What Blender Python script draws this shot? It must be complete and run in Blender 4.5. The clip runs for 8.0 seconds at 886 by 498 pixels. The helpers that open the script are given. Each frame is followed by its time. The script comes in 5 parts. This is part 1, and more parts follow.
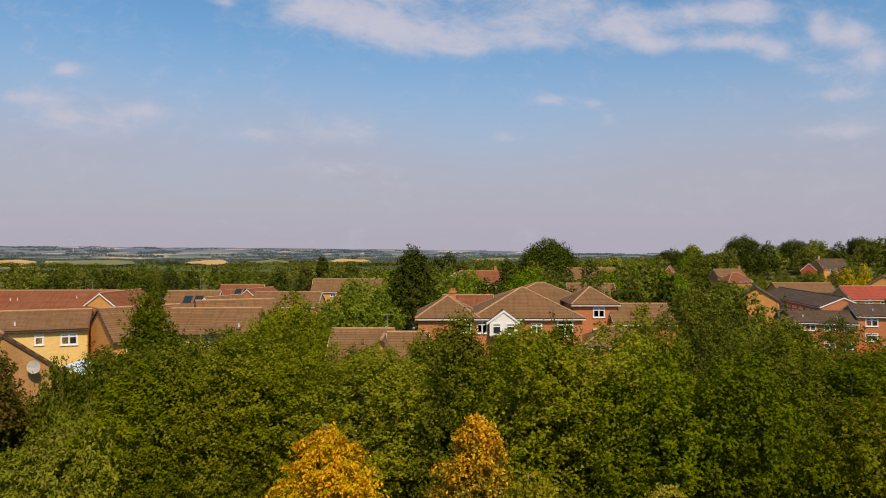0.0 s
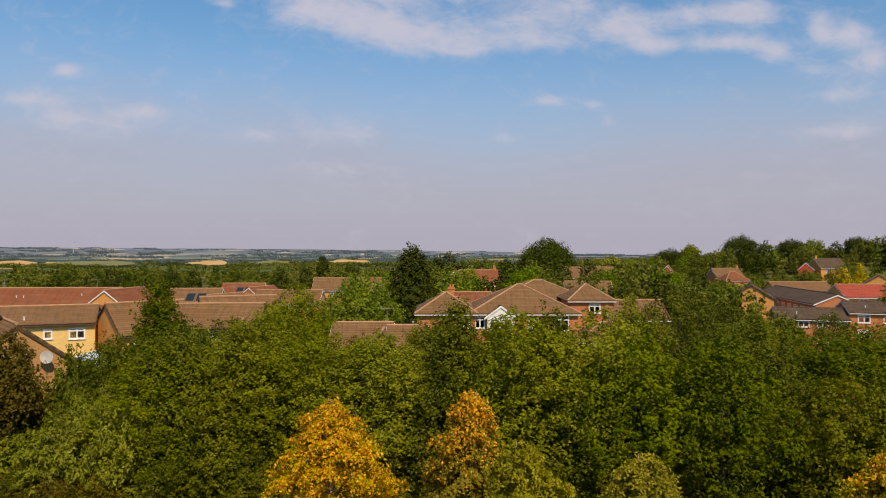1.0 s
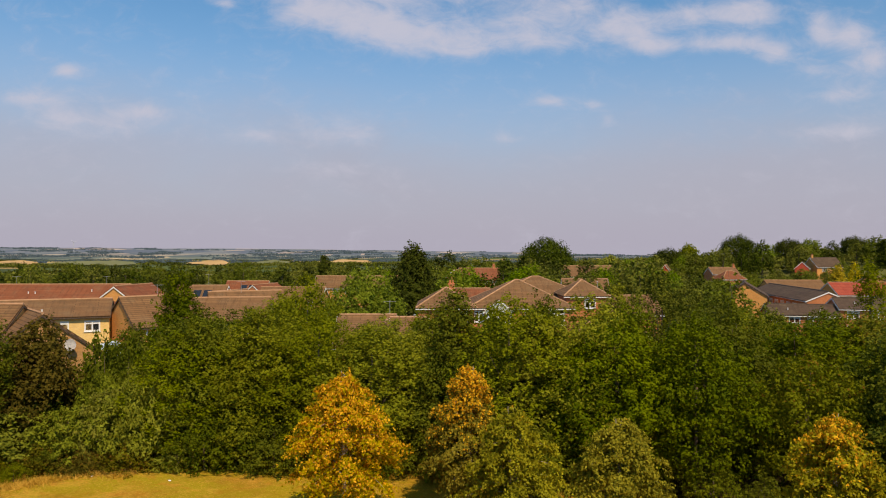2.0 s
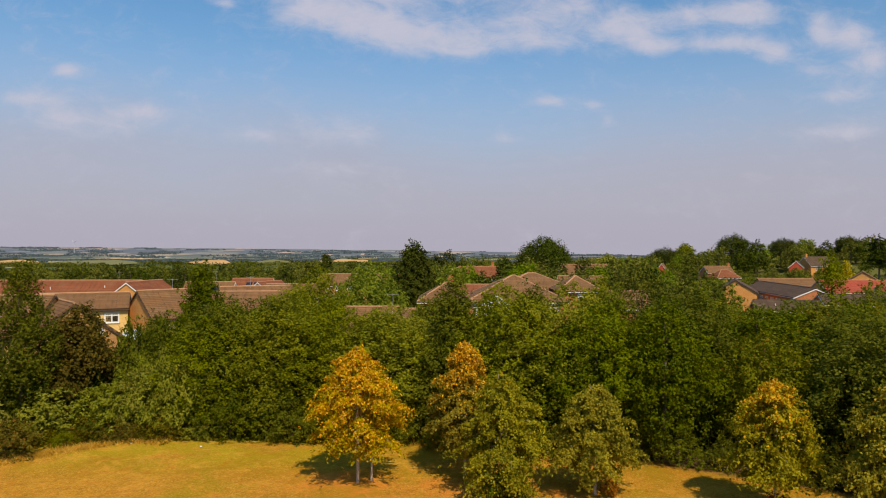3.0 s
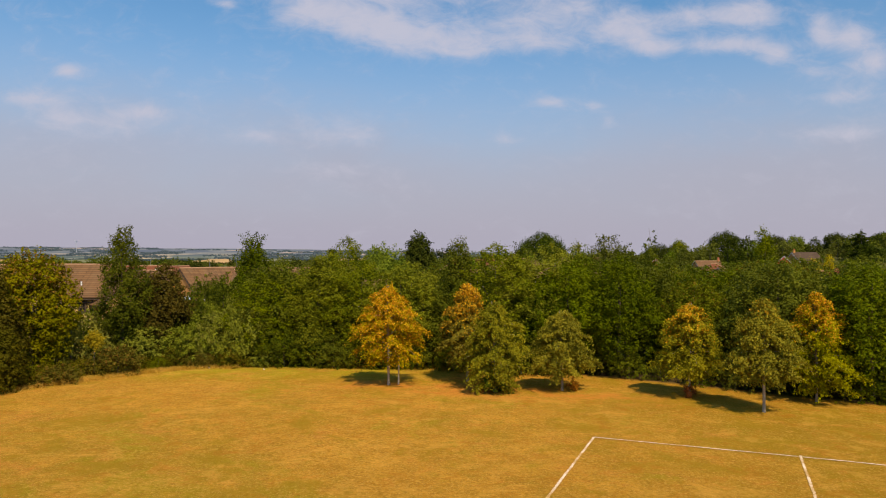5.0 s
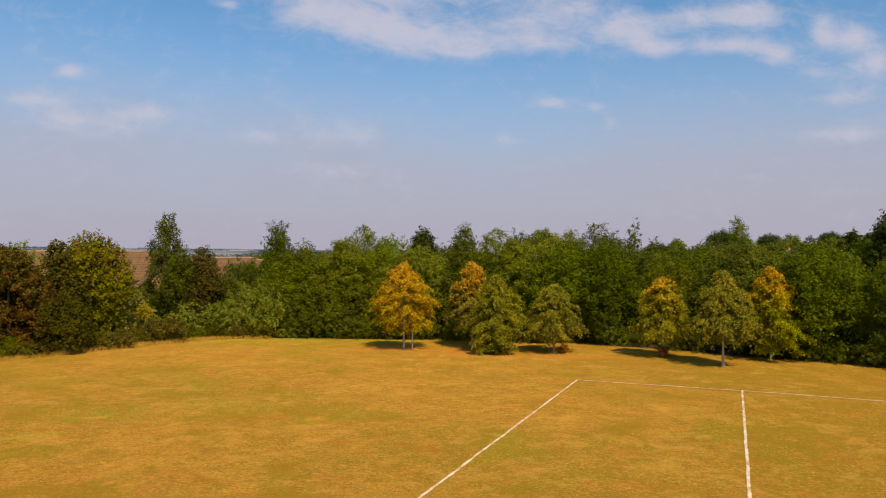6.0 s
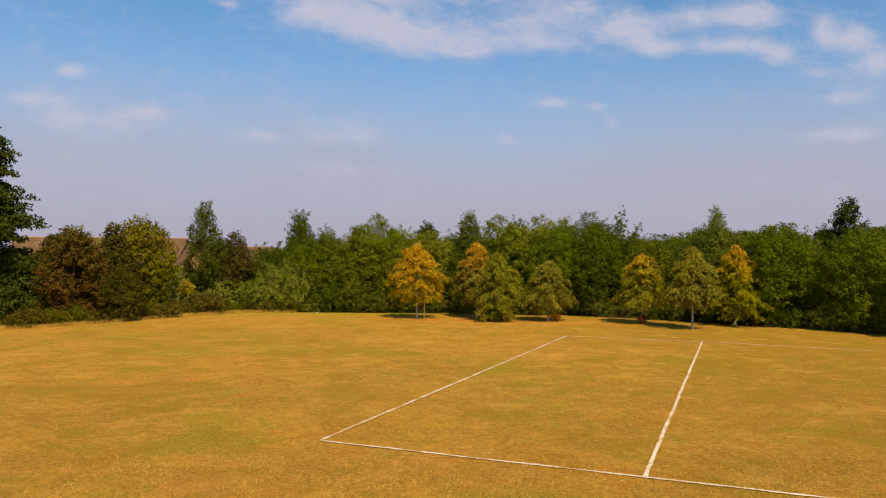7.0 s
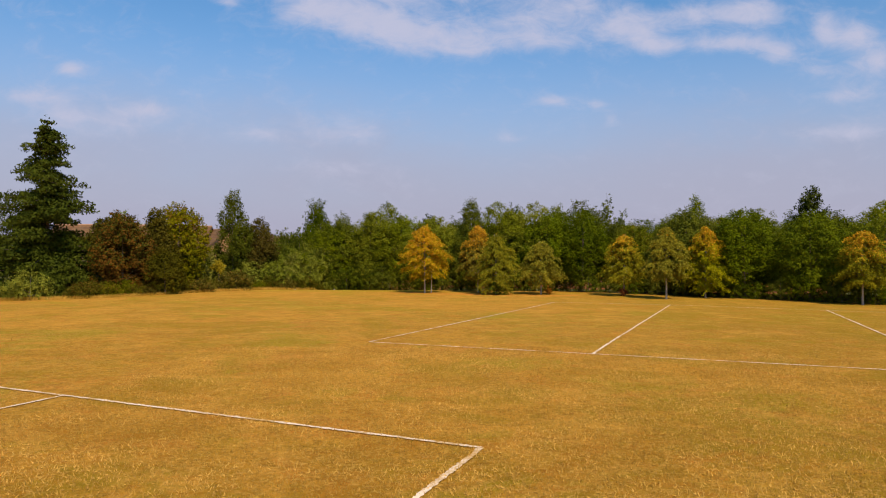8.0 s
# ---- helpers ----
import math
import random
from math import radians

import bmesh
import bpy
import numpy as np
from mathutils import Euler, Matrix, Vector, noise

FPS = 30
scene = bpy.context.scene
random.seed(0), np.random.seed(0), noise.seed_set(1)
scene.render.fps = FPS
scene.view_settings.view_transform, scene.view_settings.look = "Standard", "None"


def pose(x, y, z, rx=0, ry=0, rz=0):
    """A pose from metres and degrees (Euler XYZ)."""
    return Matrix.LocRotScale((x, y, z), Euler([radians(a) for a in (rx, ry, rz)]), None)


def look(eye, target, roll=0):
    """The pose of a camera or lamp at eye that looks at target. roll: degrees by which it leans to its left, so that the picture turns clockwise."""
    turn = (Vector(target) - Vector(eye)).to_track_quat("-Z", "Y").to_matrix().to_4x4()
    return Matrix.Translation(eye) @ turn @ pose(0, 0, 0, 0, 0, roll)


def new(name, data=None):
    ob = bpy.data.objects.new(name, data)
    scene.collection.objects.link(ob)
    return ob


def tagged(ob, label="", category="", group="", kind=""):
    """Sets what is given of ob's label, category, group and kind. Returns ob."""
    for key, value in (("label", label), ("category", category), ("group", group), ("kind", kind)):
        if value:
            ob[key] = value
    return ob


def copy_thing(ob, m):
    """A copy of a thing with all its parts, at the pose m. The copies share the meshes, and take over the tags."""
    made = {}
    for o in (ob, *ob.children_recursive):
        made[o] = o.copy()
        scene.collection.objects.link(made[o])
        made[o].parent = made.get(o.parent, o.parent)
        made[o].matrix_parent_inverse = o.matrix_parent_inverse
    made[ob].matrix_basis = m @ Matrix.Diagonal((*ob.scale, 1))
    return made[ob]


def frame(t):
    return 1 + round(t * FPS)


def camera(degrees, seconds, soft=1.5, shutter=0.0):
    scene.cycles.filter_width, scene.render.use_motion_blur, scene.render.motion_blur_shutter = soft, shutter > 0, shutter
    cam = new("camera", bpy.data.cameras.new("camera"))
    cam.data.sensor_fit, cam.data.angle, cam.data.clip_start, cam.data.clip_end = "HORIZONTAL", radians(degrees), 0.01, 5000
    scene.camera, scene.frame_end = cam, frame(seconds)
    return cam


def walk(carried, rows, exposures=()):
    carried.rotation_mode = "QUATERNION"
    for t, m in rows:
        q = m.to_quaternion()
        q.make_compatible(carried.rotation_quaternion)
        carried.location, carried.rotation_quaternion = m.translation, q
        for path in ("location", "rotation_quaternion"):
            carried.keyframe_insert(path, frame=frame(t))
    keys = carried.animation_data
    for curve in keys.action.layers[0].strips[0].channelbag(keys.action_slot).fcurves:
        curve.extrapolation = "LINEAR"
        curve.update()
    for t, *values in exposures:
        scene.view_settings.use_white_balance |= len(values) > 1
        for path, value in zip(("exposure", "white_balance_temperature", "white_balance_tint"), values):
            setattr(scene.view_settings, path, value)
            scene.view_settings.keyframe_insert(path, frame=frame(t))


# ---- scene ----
cam = camera(63.5, 8.0, soft=1.1)
METRES, EYE, TILT, LEAN, TURN = 40.0, 10.5, 0.0, 0.0, 0.0
ROWS = [
    (0.0, 0.0, 0.0, 0.0, 0.0, 0.0, -0.0),
    (0.5, 0.0022, -0.0166, -0.0055, 0.0, 0.05, 0.02),
    (1.0, 0.0036, -0.0423, -0.0108, 0.0, 0.07, 0.03),
    (1.5, 0.0035, -0.0731, -0.0159, 0.01, 0.09, 0.02),
    (3.0, 0.0032, -0.2172, -0.0302, -0.0, 0.09, -0.04),
    (3.5, 0.002, -0.2756, -0.0371, 0.0, 0.13, -0.06),
    (4.0, -0.0001, -0.3438, -0.0533, 0.02, 0.16, -0.07),
    (4.5, -0.0038, -0.4115, -0.0683, 0.01, 0.14, -0.09),
    (6.0, -0.0188, -0.6428, -0.114, 0.16, 0.21, -0.19),
    (6.5, -0.0256, -0.7221, -0.1292, 0.19, 0.2, -0.21),
    (7.0, -0.0324, -0.8093, -0.1482, 0.21, 0.19, -0.24),
    (7.5, -0.0385, -0.8912, -0.1657, 0.22, 0.2, -0.24),
    (8.0, -0.042, -0.9805, -0.1822, 0.22, 0.03, -0.22),
]
walk(cam, [(t, pose(0, 0, EYE, TILT, LEAN, TURN) @ pose(METRES * x, METRES * y, METRES * z, 90 + pitch, roll, yaw)) for t, x, y, z, yaw, pitch, roll in ROWS],
     exposures=((0.0, 0.0, 6750, 12), (4.5, 0.0, 6650, 12), (6.0, 0.0, 6600, 12), (7.0, 0.0, 6500, 13), (8.0, 0.0, 6200, 15)))

# ---- light ----
SUN_EL, SUN_AZ = radians(51), radians(158)        # azimuth from north (+y), clockwise
sun_from = Vector((math.sin(SUN_AZ) * math.cos(SUN_EL), math.cos(SUN_AZ) * math.cos(SUN_EL), math.sin(SUN_EL)))
sun = new("sun", bpy.data.lights.new("sun", "SUN"))
sun.data.energy, sun.data.angle, sun.data.color = 4.7, radians(0.6), (1.0, 0.81, 0.56)
sun.matrix_world = look(sun_from * 100, (0, 0, 0))


class Nodes:
    """Short hand for a node tree."""

    def __init__(self, tree):
        self.t = tree
        tree.nodes.clear()

    def n(self, kind, ins=None):
        node = self.t.nodes.new(kind)
        for k, v in (ins or {}).items():
            if isinstance(v, bpy.types.NodeSocket):
                self.t.links.new(v, node.inputs[k])
            else:
                node.inputs[k].default_value = v
        return node

    def math(self, op, a, b=0.0, c=0.0, clamp=False):
        node = self.t.nodes.new("ShaderNodeMath")
        node.operation, node.use_clamp = op, clamp
        for i, v in enumerate((a, b, c)):
            if isinstance(v, bpy.types.NodeSocket):
                self.t.links.new(v, node.inputs[i])
            else:
                node.inputs[i].default_value = v
        return node.outputs[0]

    def mix(self, f, a, b, blend="MIX"):
        node = self.t.nodes.new("ShaderNodeMix")
        node.data_type, node.blend_type = "RGBA", blend
        for i, v in ((0, f), (6, a), (7, b)):
            if isinstance(v, bpy.types.NodeSocket):
                self.t.links.new(v, node.inputs[i])
            else:
                node.inputs[i].default_value = v if i == 0 else (*v, 1)
        return node.outputs[2]

    def noise(self, vec, scale, detail=4.0, rough=0.55, dist=0.0):
        return self.n("ShaderNodeTexNoise", {"Vector": vec, "Scale": scale, "Detail": detail, "Roughness": rough, "Distortion": dist}).outputs[0]

    def smooth(self, x, lo, hi, a=0.0, b=1.0):
        node = self.n("ShaderNodeMapRange", {0: x, 1: lo, 2: hi, 3: a, 4: b})
        node.interpolation_type = "SMOOTHSTEP"
        return node.outputs[0]


# ---- sky ----
world = bpy.data.worlds.new("sky")
scene.world = world
world.use_nodes = True
w = Nodes(world.node_tree)
sky_node = w.n("ShaderNodeTexSky")
sky_node.sky_type, sky_node.sun_disc, sky_node.sun_elevation, sky_node.sun_rotation = "NISHITA", False, SUN_EL, SUN_AZ
sky_node.altitude, sky_node.air_density, sky_node.dust_density, sky_node.ozone_density = 100, 1.0, 0.6, 2.0
sky = sky_node.outputs[0]
way = w.n("ShaderNodeTexCoord").outputs["Generated"]
sep = w.n("ShaderNodeSeparateXYZ", {0: way}).outputs
up = w.math("MAXIMUM", sep[2], 0.0)
ahead = w.math("MAXIMUM", sep[1], 0.06)
u, v = w.math("DIVIDE", sep[0], ahead), w.math("DIVIDE", sep[2], ahead)
blue = w.mix(1.0, sky, (0.076, 0.119, 0.134), "MULTIPLY")
haze = w.smooth(up, 0.0, 0.34, 1.0, 0.0)
air = w.mix(haze, blue, (0.42, 0.405, 0.495))
# soft banks of haze over the horizon: sideways and upwards tangent, half width, half height, weight
drift = w.math("MULTIPLY", w.math("SUBTRACT", w.noise(w.n("ShaderNodeCombineXYZ", {0: u, 1: w.math("MULTIPLY", v, 2.2), 2: 1.9}).outputs[0], 5.0, 5.0, 0.6), 0.5), 0.16)
murk = None
for cu, cv, hw, hh, wt in ((-0.52, 0.13, 0.26, 0.085, 0.5), (0.48, 0.11, 0.34, 0.08, 0.5), (-0.13, 0.115, 0.17, 0.06, 0.45), (0.16, 0.06, 0.3, 0.06, 0.25)):
    du = w.math("DIVIDE", w.math("SUBTRACT", u, cu), hw)
    dv = w.math("DIVIDE", w.math("SUBTRACT", w.math("ADD", v, drift), cv), hh)
    r2 = w.math("MULTIPLY_ADD", du, du, w.math("MULTIPLY", dv, dv))
    blob = w.math("MULTIPLY", w.math("EXPONENT", w.math("MULTIPLY", r2, -1.0)), wt)
    murk = blob if murk is None else w.math("ADD", murk, blob)
air = w.mix(w.math("MINIMUM", murk, 0.6), air, (0.43, 0.415, 0.495))
dome_way = w.n("ShaderNodeCombineXYZ", {0: u, 1: w.math("MULTIPLY", v, 1.8), 2: 0.37}).outputs[0]
puff = w.math("ADD", w.math("MULTIPLY", w.noise(dome_way, 6.0, 5.0, 0.6, 0.3), 0.35), w.math("MULTIPLY", w.noise(dome_way, 22.0, 7.0, 0.68, 0.5), 0.65))
# cloud banks: sideways and upwards tangent, half width, half height, weight
HIGH_BANK = ((-0.06, 0.372, 0.19, 0.03, 0.42), (-0.19, 0.335, 0.045, 0.022, 0.34), (-0.11, 0.319, 0.065, 0.03, 0.4), (-0.035, 0.297, 0.065, 0.026, 0.4), (0.03, 0.283, 0.045, 0.015, 0.34),
             (0.09, 0.31, 0.075, 0.034, 0.3), (0.145, 0.292, 0.045, 0.013, 0.24), (0.17, 0.34, 0.07, 0.03, 0.26))
BROKEN_BANK = ((0.257, 0.308, 0.048, 0.026, 0.43), (0.30, 0.285, 0.03, 0.012, 0.33), (0.35, 0.328, 0.06, 0.018, 0.37), (0.43, 0.332, 0.048, 0.022, 0.45), (0.40, 0.289, 0.075, 0.013, 0.45),
               (0.463, 0.273, 0.03, 0.013, 0.39), (0.525, 0.312, 0.022, 0.024, 0.39), (0.57, 0.297, 0.035, 0.024, 0.39), (0.60, 0.262, 0.026, 0.02, 0.39), (0.52, 0.25, 0.04, 0.012, 0.25))
LOW_VEILS = ((-0.58, 0.212, 0.06, 0.012, 0.37), (-0.53, 0.186, 0.035, 0.014, 0.27), (-0.425, 0.194, 0.045, 0.013, 0.36), (-0.47, 0.172, 0.08, 0.02, 0.22), (-0.526, 0.252, 0.018, 0.009, 0.36),
             (-0.307, 0.345, 0.018, 0.007, 0.35), (-0.14, 0.163, 0.06, 0.017, 0.30), (-0.26, 0.159, 0.05, 0.012, 0.22), (-0.16, 0.114, 0.07, 0.012, 0.21),
             (0.155, 0.209, 0.03, 0.009, 0.35), (0.21, 0.204, 0.016, 0.007, 0.30), (0.23, 0.182, 0.012, 0.012, 0.22), (0.085, 0.156, 0.018, 0.009, 0.22), (0.56, 0.217, 0.05, 0.012, 0.27), (0.55, 0.166, 0.06, 0.012, 0.27))
bias = None
for cu, cv, hw, hh, wt in HIGH_BANK + BROKEN_BANK + LOW_VEILS:
    du = w.math("DIVIDE", w.math("SUBTRACT", u, cu), hw)
    dv = w.math("DIVIDE", w.math("SUBTRACT", v, cv), hh)
    r2 = w.math("MULTIPLY_ADD", du, du, w.math("MULTIPLY", dv, dv))
    blob = w.math("MULTIPLY", w.math("EXPONENT", w.math("MULTIPLY", r2, -1.0)), wt)
    bias = blob if bias is None else w.math("ADD", bias, blob)
veil = w.smooth(w.math("ADD", puff, w.math("MINIMUM", bias, 0.44)), 0.48, 1.06, 0.0, 0.88)
final = w.mix(veil, air, (0.56, 0.56, 0.66))
bg = w.n("ShaderNodeBackground", {"Color": final, "Strength": 1.0})
w.n("ShaderNodeOutputWorld", {0: bg.outputs[0]})


# ---- materials ----
def material(name):
    mat = bpy.data.materials.new(name)
    mat.use_nodes = True
    return mat, Nodes(mat.node_tree)


def finish(k, colour, rough=0.8, bump=None, dist=0.02, strength=0.6, metal=0.0, spec=0.3):
    ins = {"Base Color": colour if isinstance(colour, bpy.types.NodeSocket) else (*colour, 1), "Roughness": rough, "Metallic": metal, "Specular IOR Level": spec}
    if bump is not None:
        ins["Normal"] = k.n("ShaderNodeBump", {"Height": bump, "Distance": dist, "Strength": strength}).outputs[0]
    b = k.n("ShaderNodeBsdfPrincipled", ins)
    k.n("ShaderNodeOutputMaterial", {0: b.outputs[0]})


def leaf_material(name, dark, light, turned=None, lo=0.0, hi=1.0, amount=0.0, glow=0.33):
    """Leaves: each its own tint, patches over the crown, and (turned) autumn colour from the height lo to hi up the tree."""
    mat, k = material(name)
    geo = k.n("ShaderNodeNewGeometry")
    info = k.n("ShaderNodeObjectInfo").outputs["Random"]
    obj = k.n("ShaderNodeTexCoord").outputs["Object"]
    patch = k.noise(obj, 0.55, 3.0)
    f = k.math("ADD", k.math("MULTIPLY_ADD", geo.outputs["Random Per Island"], 0.34, 0.12), k.math("MULTIPLY", k.smooth(patch, 0.3, 0.7), 0.45))
    col = k.mix(f, dark, light)
    tint = k.n("ShaderNodeHueSaturation", {"Hue": k.math("ADD", 0.484, k.math("MULTIPLY", info, 0.026)), "Saturation": k.math("ADD", 0.98, k.math("MULTIPLY", info, 0.1)),
                                           "Value": k.math("ADD", 0.84, k.math("MULTIPLY", k.math("FRACT", k.math("MULTIPLY", info, 7.31)), 0.34)), "Color": col}).outputs[0]
    if turned:
        z = k.n("ShaderNodeSeparateXYZ", {0: obj}).outputs[2]
        rise = k.math("ADD", z, k.math("MULTIPLY", k.math("SUBTRACT", k.noise(obj, 1.1, 3.0), 0.5), 3.2))
        g = k.math("MULTIPLY", k.smooth(rise, lo, hi), amount)
        pick = k.math("LESS_THAN", k.math("FRACT", k.math("MULTIPLY", geo.outputs["Random Per Island"], 13.7)), g)
        fall = k.mix(k.math("FRACT", k.math("MULTIPLY", geo.outputs["Random Per Island"], 5.3)), *turned)
        tint = k.mix(pick, tint, fall)
    d = k.n("ShaderNodeBsdfPrincipled", {"Base Color": tint, "Roughness": 0.65, "Specular IOR Level": 0.05})
    tr = k.n("ShaderNodeBsdfTranslucent", {"Color": tint})
    m = k.n("ShaderNodeMixShader", {0: glow, 1: d.outputs[0], 2: tr.outputs[0]})
    k.n("ShaderNodeOutputMaterial", {0: m.outputs[0]})
    return mat


LEAF_WOOD = leaf_material("wood_leaves", (0.080, 0.109, 0.005), (0.295, 0.315, 0.015), glow=0.4)
LEAF_DEEP = leaf_material("deep_green_leaves", (0.044, 0.064, 0.005), (0.172, 0.193, 0.013))
LEAF_BRAMBLE = leaf_material("bramble_leaves", (0.055, 0.056, 0.005), (0.19, 0.165, 0.014), ((0.14, 0.07, 0.01), (0.24, 0.14, 0.02)), -0.5, 2.0, 0.2)
LEAF_FAR = leaf_material("far_leaves", (0.050, 0.068, 0.010), (0.215, 0.232, 0.028))
LEAF_OLIVE = leaf_material("olive_leaves", (0.076, 0.095, 0.006), (0.252, 0.262, 0.016), ((0.16, 0.085, 0.008), (0.26, 0.16, 0.012)), 2.0, 8.0, 0.13, glow=0.4)
LEAF_BRIGHT = leaf_material("bright_leaves", (0.062, 0.108, 0.006), (0.235, 0.305, 0.020), glow=0.4)
LEAF_DARK = leaf_material("dark_leaves", (0.021, 0.032, 0.004), (0.078, 0.096, 0.009), glow=0.15)
LEAF_SPRUCE = leaf_material("spruce_needles", (0.026, 0.040, 0.005), (0.105, 0.122, 0.013), glow=0.15)
LEAF_SILVER = leaf_material("pale_leaves", (0.12, 0.136, 0.016), (0.31, 0.32, 0.042))
LEAF_COPPER = leaf_material("copper_leaves", (0.075, 0.043, 0.006), (0.20, 0.098, 0.013), ((0.05, 0.055, 0.006), (0.13, 0.115, 0.01)), 0.0, 5.0, 0.55)
LEAF_YELLOW = leaf_material("yellow_leaves", (0.32, 0.27, 0.008), (0.58, 0.48, 0.016))
LEAF_RUSSET = leaf_material("russet_tinged_leaves", (0.075, 0.072, 0.006), (0.25, 0.215, 0.016), ((0.20, 0.10, 0.010), (0.30, 0.17, 0.014)), 2.0, 9.0, 0.3)
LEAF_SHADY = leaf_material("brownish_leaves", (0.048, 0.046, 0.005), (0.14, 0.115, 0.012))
GOLD, AMBER = (0.84, 0.50, 0.020), (0.62, 0.29, 0.014)
LIME_DARK, LIME_LIGHT = (0.115, 0.122, 0.009), (0.47, 0.435, 0.030)
LEAF_GOLD = leaf_material("golden_leaves", (0.21, 0.175, 0.008), (0.54, 0.41, 0.02), (GOLD, AMBER), -0.8, 5.6, 0.66)
LEAF_TIP = leaf_material("gold_tipped_leaves", (0.118, 0.118, 0.009), (0.43, 0.385, 0.026), (GOLD, AMBER), 2.4, 5.9, 0.8)
LEAF_LIME = leaf_material("lime_leaves", LIME_DARK, LIME_LIGHT, (GOLD, AMBER), 3.8, 9.0, 0.45)


def plain(name, a, b, scale=3.0, fine=40.0, rough=0.8, bump=0.3, dist=0.01, metal=0.0, spec=0.3):
    """A surface that varies between two colours at two scales."""
    mat, k = material(name)
    obj = k.n("ShaderNodeTexCoord").outputs["Object"]
    big, small = k.noise(obj, scale), k.noise(obj, fine, 3.0)
    f = k.math("ADD", k.math("MULTIPLY", k.smooth(big, 0.3, 0.7), 0.6), k.math("MULTIPLY", small, 0.4))
    finish(k, k.mix(f, a, b), rough, small, dist, bump, metal, spec)
    return mat


BARK = plain("bark", (0.09, 0.065, 0.045), (0.20, 0.155, 0.11), 2.0, 18.0, 0.9, 0.8, 0.03)
PALE_BARK = plain("pale_bark", (0.28, 0.235, 0.17), (0.46, 0.39, 0.29), 3.0, 20.0, 0.85, 0.6, 0.01)
WHITE = plain("white_paint", (0.70, 0.70, 0.68), (0.82, 0.82, 0.80), 1.5, 30.0, 0.5, 0.1, 0.003)
STAKE = plain("stake_wood", (0.42, 0.36, 0.28), (0.62, 0.55, 0.44), 2.0, 25.0, 0.85, 0.5)
DARK_TRIM = plain("dark_stained_wood", (0.05, 0.035, 0.025), (0.10, 0.07, 0.05), 2.0, 25.0, 0.7, 0.3)
LEAD = plain("grey_metal", (0.25, 0.25, 0.26), (0.38, 0.38, 0.39), 2.0, 25.0, 0.5, 0.2)
FENCE = plain("orange_stained_boards", (0.50, 0.10, 0.022), (0.66, 0.17, 0.04), 1.2, 14.0, 0.8, 0.4)
PLASTIC = plain("blue_white_sheet", (0.35, 0.50, 0.62), (0.75, 0.80, 0.84), 0.9, 6.0, 0.4, 0.1)


def brick(name, a, b, mortar, soot=0.25):
    mat, k = material(name)
    tc = k.n("ShaderNodeTexCoord").outputs["Object"]
    s = k.n("ShaderNodeSeparateXYZ", {0: tc}).outputs
    vec = k.n("ShaderNodeCombineXYZ", {0: k.math("ADD", s[0], s[1]), 1: s[2]}).outputs[0]
    t = k.n("ShaderNodeTexBrick", {"Vector": vec, "Color1": (*a, 1), "Color2": (*b, 1), "Mortar": (*mortar, 1), "Scale": 1.0, "Mortar Size": 0.008,
                                   "Brick Width": 0.225, "Row Height": 0.075, "Bias": 0.0})
    stain = k.smooth(k.noise(tc, 0.8, 5.0), 0.35, 0.75)
    col = k.mix(k.math("MULTIPLY", stain, soot), t.outputs["Color"], tuple(c * 0.5 for c in a))
    finish(k, col, 0.9, t.outputs["Fac"], 0.01, -0.5)
    return mat


BRICK_YELLOW = brick("yellow_brick", (0.74, 0.47, 0.13), (0.84, 0.57, 0.19), (0.60, 0.47, 0.28), 0.12)
BRICK_BROWN = brick("brown_brick", (0.60, 0.25, 0.050), (0.72, 0.335, 0.082), (0.50, 0.31, 0.14), 0.15)
BRICK_DULL = brick("dull_brown_brick", (0.40, 0.20, 0.065), (0.50, 0.26, 0.085), (0.40, 0.27, 0.14), 0.3)
BRICK_RED = brick("red_brick", (0.45, 0.132, 0.037), (0.56, 0.19, 0.058), (0.42, 0.25, 0.15), 0.18)
RENDER_RED = brick("bright_red_cladding", (0.50, 0.06, 0.03), (0.58, 0.09, 0.04), (0.42, 0.10, 0.07))


def tiles(name, a, b, lichen=0.35):
    """Concrete roof tiles in courses; object z sets the courses, x + y the tiles."""
    mat, k = material(name)
    tc = k.n("ShaderNodeTexCoord").outputs["UV"]
    t = k.n("ShaderNodeTexBrick", {"Vector": tc, "Color1": (*a, 1), "Color2": (*b, 1), "Mortar": (*(c * 0.4 for c in a), 1), "Scale": 1.0, "Mortar Size": 0.03,
                                   "Mortar Smooth": 0.4, "Brick Width": 4.2, "Row Height": 0.3, "Bias": 0.1})
    obj = k.n("ShaderNodeTexCoord").outputs["Object"]
    moss = k.smooth(k.noise(obj, 0.7, 6.0, 0.65), 0.42, 0.75)
    col = k.mix(k.math("MULTIPLY", moss, lichen), t.outputs["Color"], (0.17, 0.13, 0.075))
    run = k.n("ShaderNodeVectorMath", {0: tc, 1: (2.6, 0.35, 1.0)})
    run.operation = "MULTIPLY"
    col = k.mix(k.math("MULTIPLY", k.smooth(k.noise(run.outputs[0], 1.0, 5.0, 0.7), 0.45, 0.7), 0.55), col, tuple(c * 0.5 for c in a))
    finish(k, col, 0.85, t.outputs["Fac"], 0.03, -0.7)
    return mat


